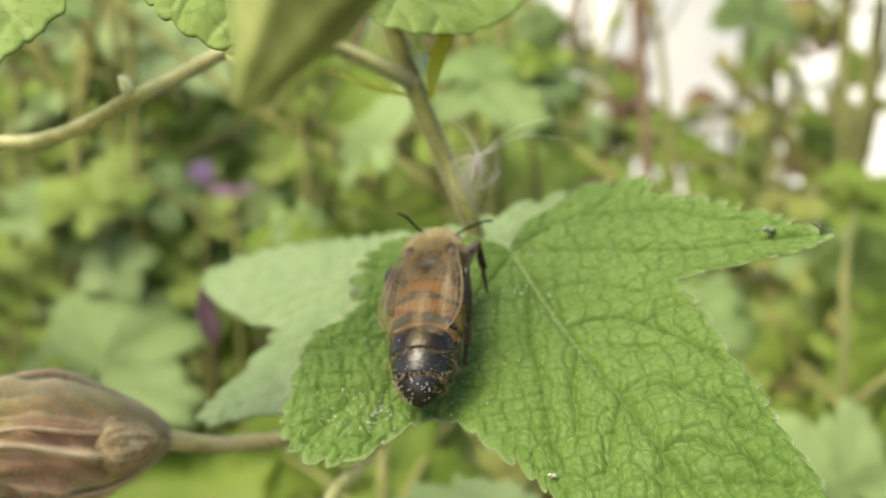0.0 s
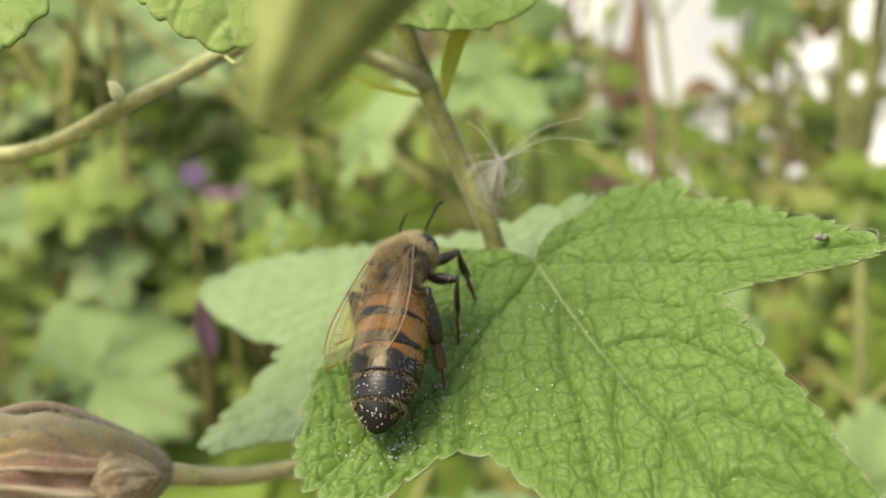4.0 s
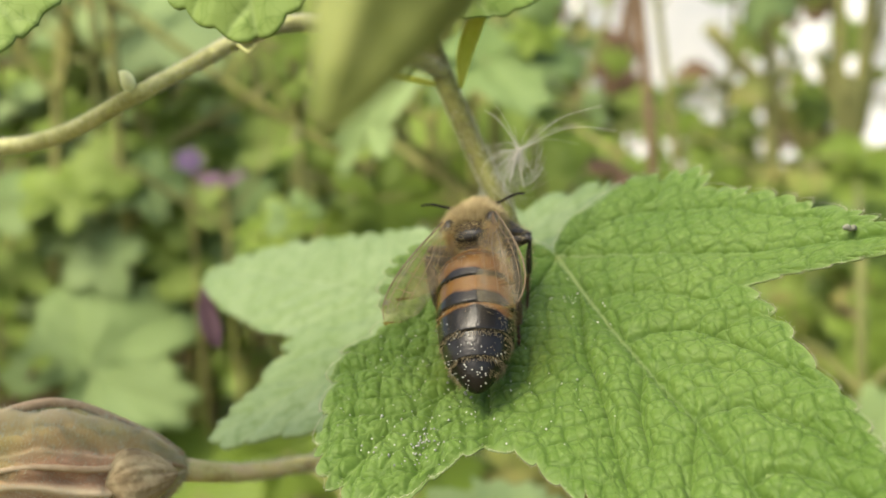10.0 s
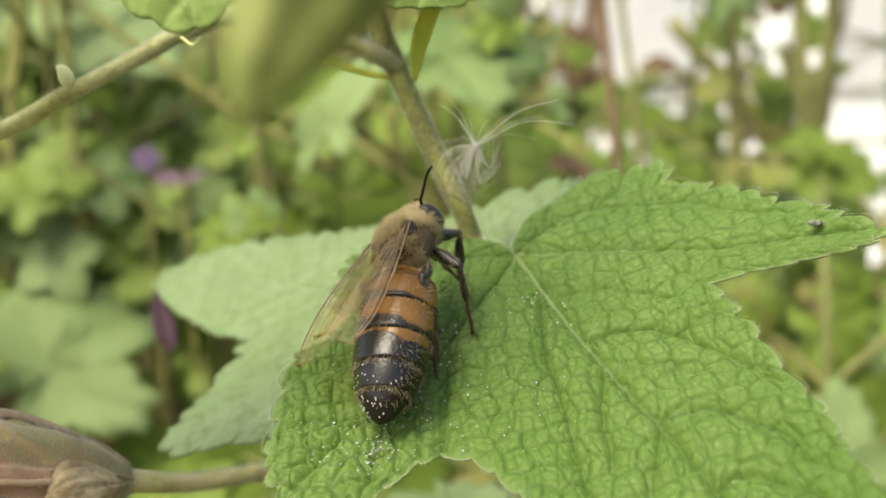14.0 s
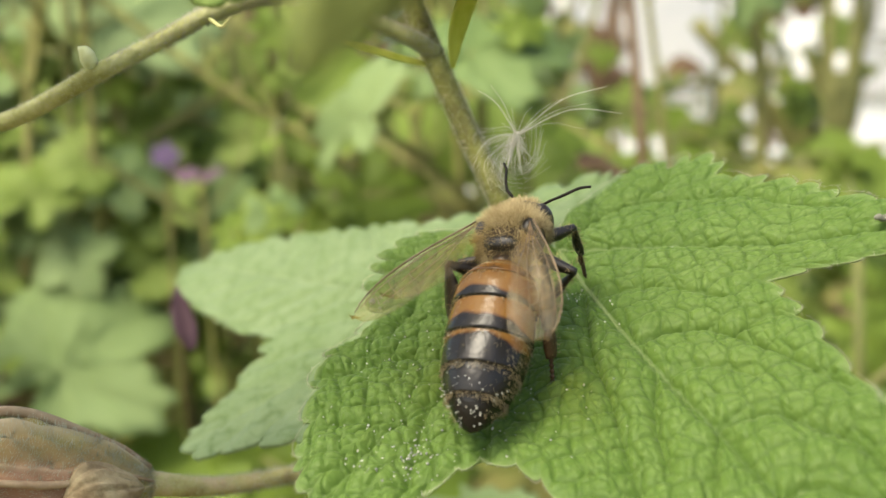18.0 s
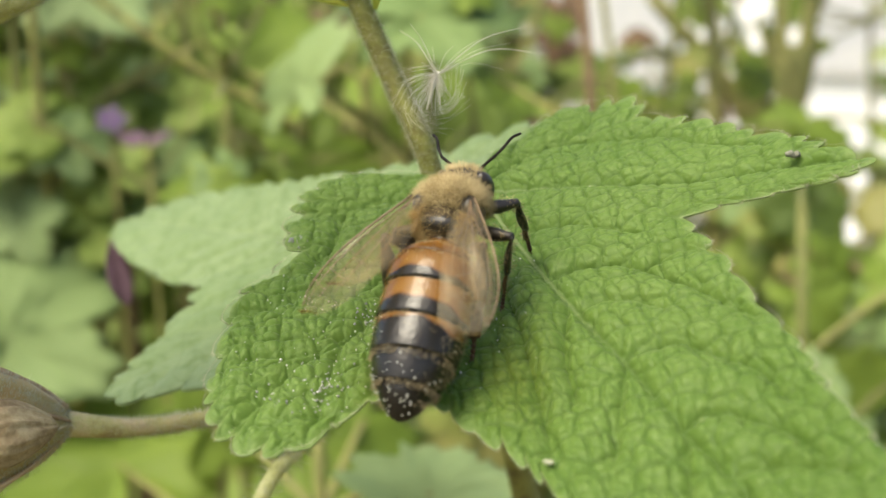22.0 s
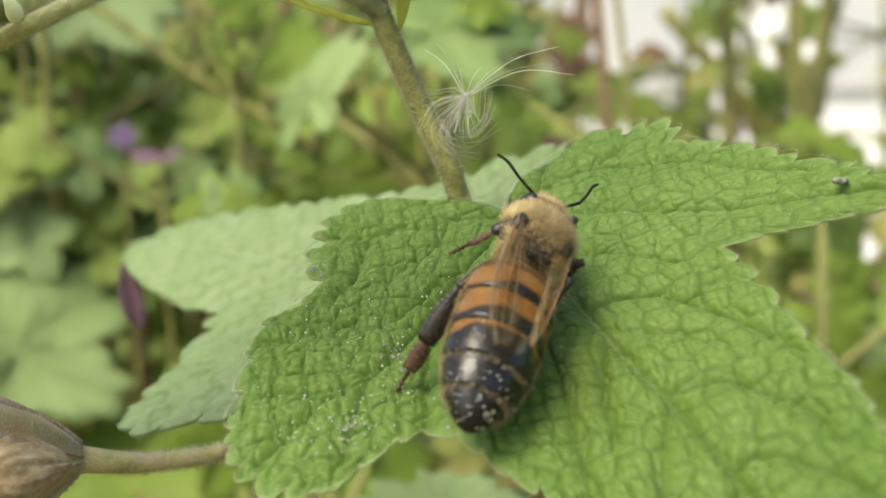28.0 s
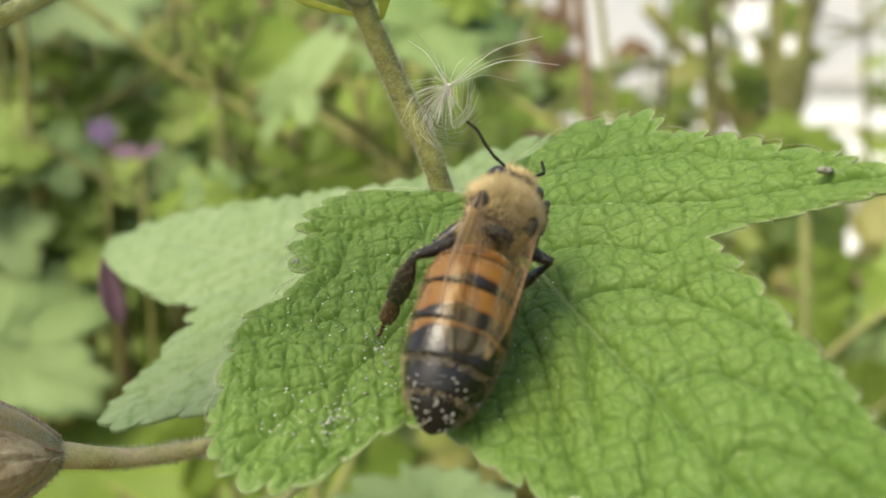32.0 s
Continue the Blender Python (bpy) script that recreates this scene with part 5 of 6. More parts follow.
def lump(name, label, p, q, size, mat):
    w = on_leaf(np.array([p]), np.array([q]), 0.08)[0]
    v, f = tube(spline([w + (-size, 0, 0.1), w + (-0.4 * size, 0, 0.15), w + (0.1 * size, 0, 0.05), w + (0.6 * size, 0, 0.12), w + (size, 0, 0)], 4), [0.3 * size, 0.5 * size, 0.38 * size, 0.52 * size, 0.15 * size], 9)
    return tagged(new(name, mesh_of(name, [to_world(x) for x in v], f, mat)), label, "debris")


lump("dropping", "small grey dropping lying on the leaf", 15.9, -7.6, 0.36, "frass")
lump("seed_husk", "tiny pale husk lying on the leaf", 0.9, -21.7, 0.22, "hair")


# ---- the honey bee ----
MAT["bee_black"] = plain("glossy_black_shell", [(0.0066, 0.00495, 0.00385), (0.0165, 0.0115, 0.008)], 700, 0.4, 0.15, spec=0.45)
MAT["bee_brown"] = plain("dark_brown_shell", [(0.0165, 0.0099, 0.0055), (0.0495, 0.0275, 0.0138)], 500, 0.35, 0.2, spec=0.5)
MAT["bee_fur"] = plain("tan_fur", [(0.3, 0.225, 0.1), (0.58, 0.47, 0.26)], 900, 0.7, 0, island=0.5, through_light=0.2)
MAT["bee_pale_fur"] = plain("pale_fur", [(0.21, 0.16, 0.085), (0.37, 0.3, 0.18)], 900, 0.7, 0, island=0.4, through_light=0.2)
MAT["antenna"] = plain("dull_black_antenna", [(0.006, 0.005, 0.004), (0.014, 0.01, 0.007)], 900, 0.65, 0.1, spec=0.15)
MAT["bee_skin"] = plain("brown_hide", [(0.05, 0.033, 0.016), (0.1, 0.07, 0.035)], 700, 0.8, 0.3)
MAT["leg_tan"] = plain("tan_foot", [(0.035, 0.018, 0.009), (0.075, 0.04, 0.02)], 700, 0.5, 0.2)


def wing_material():
    m, n, l, b = nodes_of("wing_membrane")
    b.inputs["Base Color"].default_value = (0.5, 0.44, 0.32, 1)
    b.inputs["Roughness"].default_value = 0.3
    no = n.new("ShaderNodeTexNoise")
    no.inputs["Scale"].default_value = 1500
    co = n.new("ShaderNodeTexCoord")
    l.new(co.outputs["Object"], no.inputs["Vector"])
    bp = n.new("ShaderNodeBump")
    bp.inputs["Strength"].default_value, bp.inputs["Distance"].default_value = 0.4, 0.0001
    l.new(no.outputs["Fac"], bp.inputs["Height"])
    l.new(bp.outputs["Normal"], b.inputs["Normal"])
    t = n.new("ShaderNodeBsdfTransparent")
    t.inputs["Color"].default_value = (0.9, 0.81, 0.63, 1)
    mx = n.new("ShaderNodeMixShader")
    st = n.new("ShaderNodeMapping")
    st.inputs["Scale"].default_value = (260, 1500, 600)
    l.new(co.outputs["Object"], st.inputs["Vector"])
    cr = n.new("ShaderNodeTexNoise")
    cr.inputs["Scale"].default_value, cr.inputs["Detail"].default_value = 1.0, 3
    l.new(st.outputs["Vector"], cr.inputs["Vector"])
    amount = ramp(n, [(0.32, (0.04, 0.04, 0.04)), (0.55, (0.1, 0.1, 0.1)), (0.72, (0.26, 0.26, 0.26))])
    l.new(cr.outputs["Fac"], amount.inputs["Fac"])
    l.new(amount.outputs["Color"], mx.inputs[0])
    l.new(t.outputs[0], mx.inputs[1])
    l.new(b.outputs[0], mx.inputs[2])
    l.new(mx.outputs[0], n["Material Output"].inputs["Surface"])
    return m


MAT["wing"] = wing_material()
MAT["wing_vein"] = plain("wing_vein", [(0.1, 0.06, 0.03), (0.2, 0.14, 0.08)], 700, 0.4, 0)


def shell_material():
    """Horny plates: amber in front, blackish brown behind, by the stored tone, with a blotchy soft border."""
    m, n, l, b = nodes_of("banded_shell")
    at_ = n.new("ShaderNodeAttribute")
    at_.attribute_name = "vein"
    co = n.new("ShaderNodeTexCoord")
    no = n.new("ShaderNodeTexNoise")
    no.inputs["Scale"].default_value, no.inputs["Detail"].default_value = 900, 5
    l.new(co.outputs["Object"], no.inputs["Vector"])
    ad = n.new("ShaderNodeMath")
    ad.operation, ad.inputs[1].default_value = "MULTIPLY_ADD", 0.5
    l.new(no.outputs["Fac"], ad.inputs[0])
    l.new(at_.outputs["Fac"], ad.inputs[2])
    r = ramp(n, [(0.1, (0.165, 0.085, 0.018)), (0.36, (0.13, 0.056, 0.009)), (0.58, (0.05, 0.021, 0.005)), (0.74, (0.012, 0.0075, 0.005)), (1.0, (0.007, 0.0055, 0.0045))])
    l.new(ad.outputs[0], r.inputs["Fac"])
    l.new(r.outputs["Color"], b.inputs["Base Color"])
    b.inputs["Roughness"].default_value = 0.27
    b.inputs["Specular IOR Level"].default_value = 0.35
    bp = n.new("ShaderNodeBump")
    bp.inputs["Strength"].default_value, bp.inputs["Distance"].default_value = 0.25, 0.0001
    fn = n.new("ShaderNodeTexNoise")
    fn.inputs["Scale"].default_value = 5200
    l.new(co.outputs["Object"], fn.inputs["Vector"])
    l.new(fn.outputs["Fac"], bp.inputs["Height"])
    l.new(bp.outputs["Normal"], b.inputs["Normal"])
    return m


MAT["bee_shell"] = shell_material()

bee = thing("honey_bee", "honey bee with tan furry thorax and amber-banded abdomen", "bee", (0, 0, 0))


def ball(c, r, n=32, k=20):
    v, f = [], []
    for i in range(k + 1):
        a = math.pi * i / k
        for j in range(n):
            b = 2 * math.pi * j / n
            v.append((c[0] + r[0] * math.cos(a), c[1] + r[1] * math.sin(a) * math.cos(b), c[2] + r[2] * math.sin(a) * math.sin(b)))
    for i in range(k):
        for j in range(n):
            f.append((i * n + j, (i + 1) * n + j, (i + 1) * n + (j + 1) % n, i * n + (j + 1) % n))
    return np.array(v), f


def bee_part(name, pieces, mat, parent=None, label="", m=None, slots=None, mats=None):
    v, f = pieces
    return part(name, mesh_of(name, np.asarray(v) * U, f, *(mats or (mat,)), slots=slots), parent or bee, label, m)


RB = np.random.default_rng(77)


def fur_on(c, r, count, length, keep, bias, width=0.022, droop=0.35):
    """Hairs over an egg shape, kept where keep() says so, combed along bias."""
    d = RB.normal(0, 1, (count, 3))
    d /= np.linalg.norm(d, axis=1)[:, None]
    p = np.asarray(c) + d * np.asarray(r) * 0.97
    ok = keep(p)
    w = d / np.asarray(r)
    w = w / np.linalg.norm(w, axis=1)[:, None] + np.asarray(bias)
    return hairs(p[ok], w[ok], length, width, RB, droop)


# thorax
TC, TR = (-0.05, 0.0, 0.0), (1.66, 1.72, 1.38)
thorax = bee_part("thorax", ball(TC, TR), "bee_skin", label="dark thorax under dense tan fur")
tagged(bee_part("fur", fur_on(TC, TR, 30000, 0.62, lambda p: (p[:, 2] > -1.15) & (np.hypot(p[:, 0] + 0.25, np.abs(p[:, 1]) - 1.2) > 0.42 + 0.4 * (p[:, 2] < 0.5)) & ((np.abs(p[:, 1]) > 0.75) | (p[:, 0] > 0.75) | (p[:, 2] < 0) | (RB.random(len(p)) < 0.5)) & ~((p[:, 0] < -0.6) & (p[:, 2] > 0.1) & (np.abs(p[:, 1]) < 1.0) & (RB.random(len(p)) < 0.86)), (-0.25, 0, 0.1), 0.017, 0.55), "bee_fur", thorax, "dense tan fur"), kind="stuff")
bee_part("back_plate", ball((-1.12, 0, 0.7), (0.5, 0.95, 0.42), 28, 14), "bee_black", thorax, "glossy dark plate between the wings")
for side in (-1, 1):
    bee_part("wing_cap", ball((-0.2, side * 1.25, 0.92), (0.55, 0.36, 0.36), 18, 10), "bee_black", thorax, "brown wing root scale")

# head
HC, HR = (2.12, 0.0, -0.45), (0.72, 1.4, 1.15)
head = bee_part("head", ball(HC, HR), "bee_black", label="dark head with tan fur")
tagged(bee_part("fur", fur_on(HC, HR, 2600, 0.36, lambda p: (np.abs(p[:, 1]) < 0.8) | (p[:, 0] < 2.0), (0.1, 0, 0.3)), "bee_fur", head), kind="stuff")
for side in (-1, 1):
    bee_part("eye", ball((2.16, side * 0.99, -0.4), (0.5, 0.46, 0.86), 24, 16), "bee_black", head, "large oval black eye")
    bee_part("simple_eye", ball((2.0, side * 0.22, 0.68), (0.1, 0.1, 0.1), 10, 6), "bee_black", head, "tiny glossy simple eye")
bee_part("proboscis", tube(spline([(2.35, 0, -1.35), (2.4, 0, -1.8), (2.1, 0, -2.15)], 5), [0.36, 0.26, 0.09], 8), "bee_brown", head)
antennae = []
for side in (-1, 1):
    base = np.array([2.68, side * 0.35, -0.25])
    an = bee_part("antenna", tube(np.array([(0, 0, 0), (0.5, side * 0.5, 0.25), (0.85, side * 0.95, 0.45)]), [0.1, 0.075, 0.085], 8), "antenna", label="elbowed black antenna", m=Matrix.Translation(Vector(base) * U))
    bee_part("flagellum", tube(spline([(0.85, side * 0.95, 0.45), (1.5, side * 1.2, 0.35), (2.3, side * 1.4, 0.2), (2.8, side * 1.7, 0.0)], 6), [0.07, 0.08, 0.08, 0.065], 8), "antenna", an)
    antennae.append((an, base, side))

# abdomen in overlapping plates, amber in front, black behind
X0, XL = -1.75, 8.75


def girth(s):
    """Radius of the abdomen from waist (0) to tip (1)."""
    grow = 1 - (1 - min(1.0, s / 0.2)) ** 2
    end = max(0.0, 1 - max(0.0, (s - 0.44) / 0.56) ** 2.2) ** 0.66
    return 0.05 + 2.12 * (0.45 + 0.55 * grow) * end


def skin(s, th, k=1.0):
    """Places on the abdomen's skin, in its own space."""
    s, th = np.asarray(s, float), np.asarray(th, float)
    r = np.array([girth(q) for q in s]) * k
    return np.stack([-XL * s, r * np.cos(th), r * 0.88 * np.sin(th)], 1)


abdomen = bee_part("abdomen", tube(np.array([(0.7, 0, 0), (0.2, 0, 0), (-0.5, 0, 0)]), [0.8, 0.7, 1.1], 16), "bee_brown", label="banded abdomen", m=Matrix.Translation(Vector((X0, 0, -0.4)) * U))
# plates: start, end, amber share, black share at the front edge
PLATES = [(0.0, 0.09, 1.0), (0.09, 0.26, 0.87), (0.26, 0.46, 0.74), (0.46, 0.65, 0.36), (0.65, 0.81, 0.0), (0.81, 1.0, 0.0)]
for a, b, amber in PLATES:
    n, k, v, f, tone = 88, 26, [], [], []
    for i in range(k + 1):
        t = i / k
        s = min(1.0, a + (b + 0.03 - a) * t) if b < 1 else a + (b - a) * t
        step = 1 + 0.075 * (t - 0.55) - 0.07 * max(0, t - 0.93) / 0.07 - 0.05 * (a > 0.8)
        th = 2 * np.pi * np.arange(n) / n
        v.append(skin(np.full(n, s), th, step))
        edge = amber - (0.13 * np.cos(2 * (th - np.pi / 2)) + 0.04 * np.sin(5 * th + 9 * a) + 0.02 * np.sin(11 * th)) * (0.1 < amber < 1)
        tone.append(np.clip(0.5 + (t - edge) / 0.22, 0, 1) if 0.1 < amber < 1 else np.full(n, 0.25 * t if amber else 1.0))
    v = np.vstack(v)
    for i in range(k):
        for j in range(n):
            f.append((i * n + j, (i + 1) * n + j, (i + 1) * n + (j + 1) % n, i * n + (j + 1) % n))
    part("plate", mesh_of("plate", v * U, f, "bee_shell", vein=np.concatenate(tone)), abdomen)
fv = []
# pale hair: a thick tuft at the waist, bands at the front of the hind plates, fringes along the flanks, thin down all over
for a, count, wide in ((0.03, 2000, 0.06), (0.10, 200, 0.03), (0.27, 120, 0.03), (0.47, 150, 0.04), (0.66, 330, 0.04), (0.82, 420, 0.03)):
    th, s = RB.uniform(0, 2 * math.pi, count), a + RB.uniform(0, wide, count)
    fv.append(hairs(skin(s, th, 0.99), np.stack([-1.8 * np.ones(count), np.cos(th), np.sin(th)], 1), 0.3, 0.013, RB, 0.35))
th = np.where(RB.random(1000) < 0.5, 0, math.pi) + RB.normal(-0.25, 0.3, 1000)
s = RB.uniform(0.03, 0.93, 1000)
fv.append(hairs(skin(s, th), np.stack([-1.0 * np.ones(1000), np.cos(th), np.sin(th)], 1), 0.3, 0.01, RB, 0.4))
th, s = RB.uniform(0, 2 * math.pi, 700), RB.uniform(0.02, 0.7, 700)
fv.append(hairs(skin(s, th, 1.0), np.stack([-2.2 * np.ones(700), np.cos(th), np.sin(th)], 1), 0.24, 0.006, RB, 0.35))
tagged(bee_part("fur_fringe", join(*fv), "bee_pale_fur", abdomen, "thin bands of pale hair"), kind="stuff")
th, s = RB.uniform(0.2, 2.94, 64), 1 - np.abs(RB.normal(0, 0.17, 64)) - 0.02
tagged(part("pollen_dusting", grains(skin(s, th, 1.04) * U, U * RB.uniform(0.03, 0.065, 64), "pollen_dusting", "pollen"), abdomen, "white pollen grains"), kind="stuff")


# wings: root at the origin, reaching back along -x, outer edge towards the side
def wing_mesh(length, lead, trail, side, dz):
    k = 26
    v, f = [], []
    for i in range(k + 1):
        s = i / k
        a, b = lead(s), trail(s)
        for j in range(17):
            q = j / 16
            y = a + (b - a) * q
            v.append((-length * s, side * y, dz + 0.10 * math.sin(5 * s + 3 * q) * s + 0.07 * math.sin(15 * q + 5 * s) * (0.3 + s)))
    for i in range(k):
        for j in range(16):
            f.append((i * 17 + j, i * 17 + j + 1, (i + 1) * 17 + j + 1, (i + 1) * 17 + j))
    return np.array(v), f


def wing_veins(length, lead, trail, side, dz, qs, cross):
    out = []
    for q, s1, w in qs:
        pts = []
        for i in range(16):
            s = s1 * i / 15
            y = lead(s) + (trail(s) - lead(s)) * (0.35 + (q - 0.35) * min(1, s * 3) if q > 0.02 else 0.01)
            qq = (y - lead(s)) / (trail(s) - lead(s) + 1e-6)
            pts.append((-length * s, side * y, dz + 0.03 + 0.10 * math.sin(5 * s + 3 * qq) * s))
        out.append(tube(pts, [w, w, w * 0.5], 5))
    for s, q0, q1 in cross:
        pts = []
        for q in np.linspace(q0, q1, 5):
            y = lead(s) + (trail(s) - lead(s)) * q
            pts.append((-length * (s + 0.03 * math.sin(3 * q)), side * y, dz + 0.03 + 0.10 * math.sin(5 * s + 3 * q) * s))
        out.append(tube(pts, [0.018, 0.018], 5))
    return join(*out)


wings = []
for side in (-1, 1):
    lead = lambda s: 0.15 + 0.5 * math.sin(0.8 * math.pi * s) - 1.2 * s ** 7
    trail = lambda s: -0.05 - 2.15 * math.sin(math.pi * min(1, 0.6 * s + 0.04)) ** 0.85 * math.sqrt(1 - s ** 12) - 0.55 * s ** 4
    hinge = np.array([-0.15, side * 1.45, 1.15])
    w = bee_part("wing", wing_mesh(8.0, lead, trail, side, 0.1), "wing", label="clear brownish folded wing", m=Matrix.Translation(Vector(hinge) * U))
    bee_part("wing_venation", wing_veins(8.0, lead, trail, side, 0.1, [(0.0, 0.96, 0.055), (0.14, 0.92, 0.03), (0.36, 0.86, 0.026), (0.58, 0.8, 0.022), (0.8, 0.62, 0.02)], [(0.35, 0.14, 0.58), (0.5, 0.14, 0.36), (0.52, 0.36, 0.8), (0.66, 0.14, 0.58), (0.78, 0.0, 0.36)]), "wing_vein", w, "fine brown veins")
    lead2 = lambda s: -0.3 + 0.35 * math.sin(math.pi * s * 0.8) - 0.2 * s ** 3
    trail2 = lambda s: -0.35 - 1.85 * math.sin(math.pi * min(1, 0.62 * s + 0.04)) ** 0.85 * math.sqrt(1 - s ** 10) + 0.2 * s ** 5
    bee_part("hind_wing", wing_mesh(6.1, lead2, trail2, side, -0.08), "wing", w, "smaller clear hind wing")
    wings.append((w, hinge, side))

# legs: root, length of thigh, shin and foot, width of the shin, usual foothold, way the knee points; the other side mirrors them
LEGS = {"front": ((1.2, 0.9, -1.0), 2.0, 2.0, 1.9, 0.3, (2.7, 1.7), (0.6, 0.8, 0.6)),
        "middle": ((0.0, 1.1, -1.1), 2.1, 2.1, 2.3, 0.32, (-1.6, 1.8), (0.0, 1.0, 0.8)),
        "hind": ((-1.2, 1.0, -1.1), 2.6, 3.0, 2.8, 0.55, (-5.0, 1.8), (-0.5, 0.8, 1.0))}
legs = {}
for name, (root, thigh, shin, tread, wide, _, _) in LEGS.items():
    def limb(x0, x1, radii, count, length, squash=1.0):
        line = np.array([(x0 + (x1 - x0) * k / 10, 0, 0.07 * math.sin(math.pi * k / 10)) for k in range(11)])
        return tube(line, radii, 10, squash), tube_hairs(line, np.array(radii) * 0.9, count, length, RB, 0.012)

    thigh_form, thigh_hair = limb(0, thigh, [0.2, 0.33, 0.35, 0.27, 0.19], 90, 0.36)
    shin_form, shin_hair = limb(0, shin, [0.13, wide * 0.6, wide * 0.9, wide, wide * 0.8], 110, 0.28, 0.62)
    broad = wide * 0.78 if name == "hind" else wide * 0.55
    foot_form, foot_hair = limb(shin, shin + tread * 0.55, [broad * 0.6, broad, broad, broad * 0.8], 80, 0.22, 0.6)
    joints = [tube(np.array([(shin + tread * (0.55 + 0.1 * k), 0, 0), (shin + tread * (0.6 + 0.1 * k), 0, 0.02), (shin + tread * (0.65 + 0.1 * k), 0, 0)]), [0.07, 0.13, 0.07], 8) for k in range(4)]
    claws = [tube(spline([(shin + tread * 0.93, 0, 0), (shin + tread * 0.99, 0.09 * c, 0.03), (shin + tread, 0.13 * c, -0.06)], 3), [0.05, 0.035, 0.01], 6) for c in (-1, 1)]
    for side in (-1, 1):
        at_root = Vector((root[0], side * root[1], root[2]))
        leg = bee_part("leg", thigh_form, "bee_black", label="dark jointed %s leg" % name, m=Matrix.Translation(at_root * U))
        tagged(bee_part("thigh_hairs", thigh_hair, "bee_fur", leg, "pale hairs"), kind="stuff")
        lower = [bee_part("shin", shin_form, "bee_black", leg), bee_part("foot", join(foot_form, *joints, *claws), "leg_tan", leg, "brown many-jointed foot"), tagged(bee_part("shin_hairs", join(shin_hair, foot_hair), "bee_pale_fur", leg, "pale hairs"), kind="stuff")]
        legs[name, side] = (leg, lower)

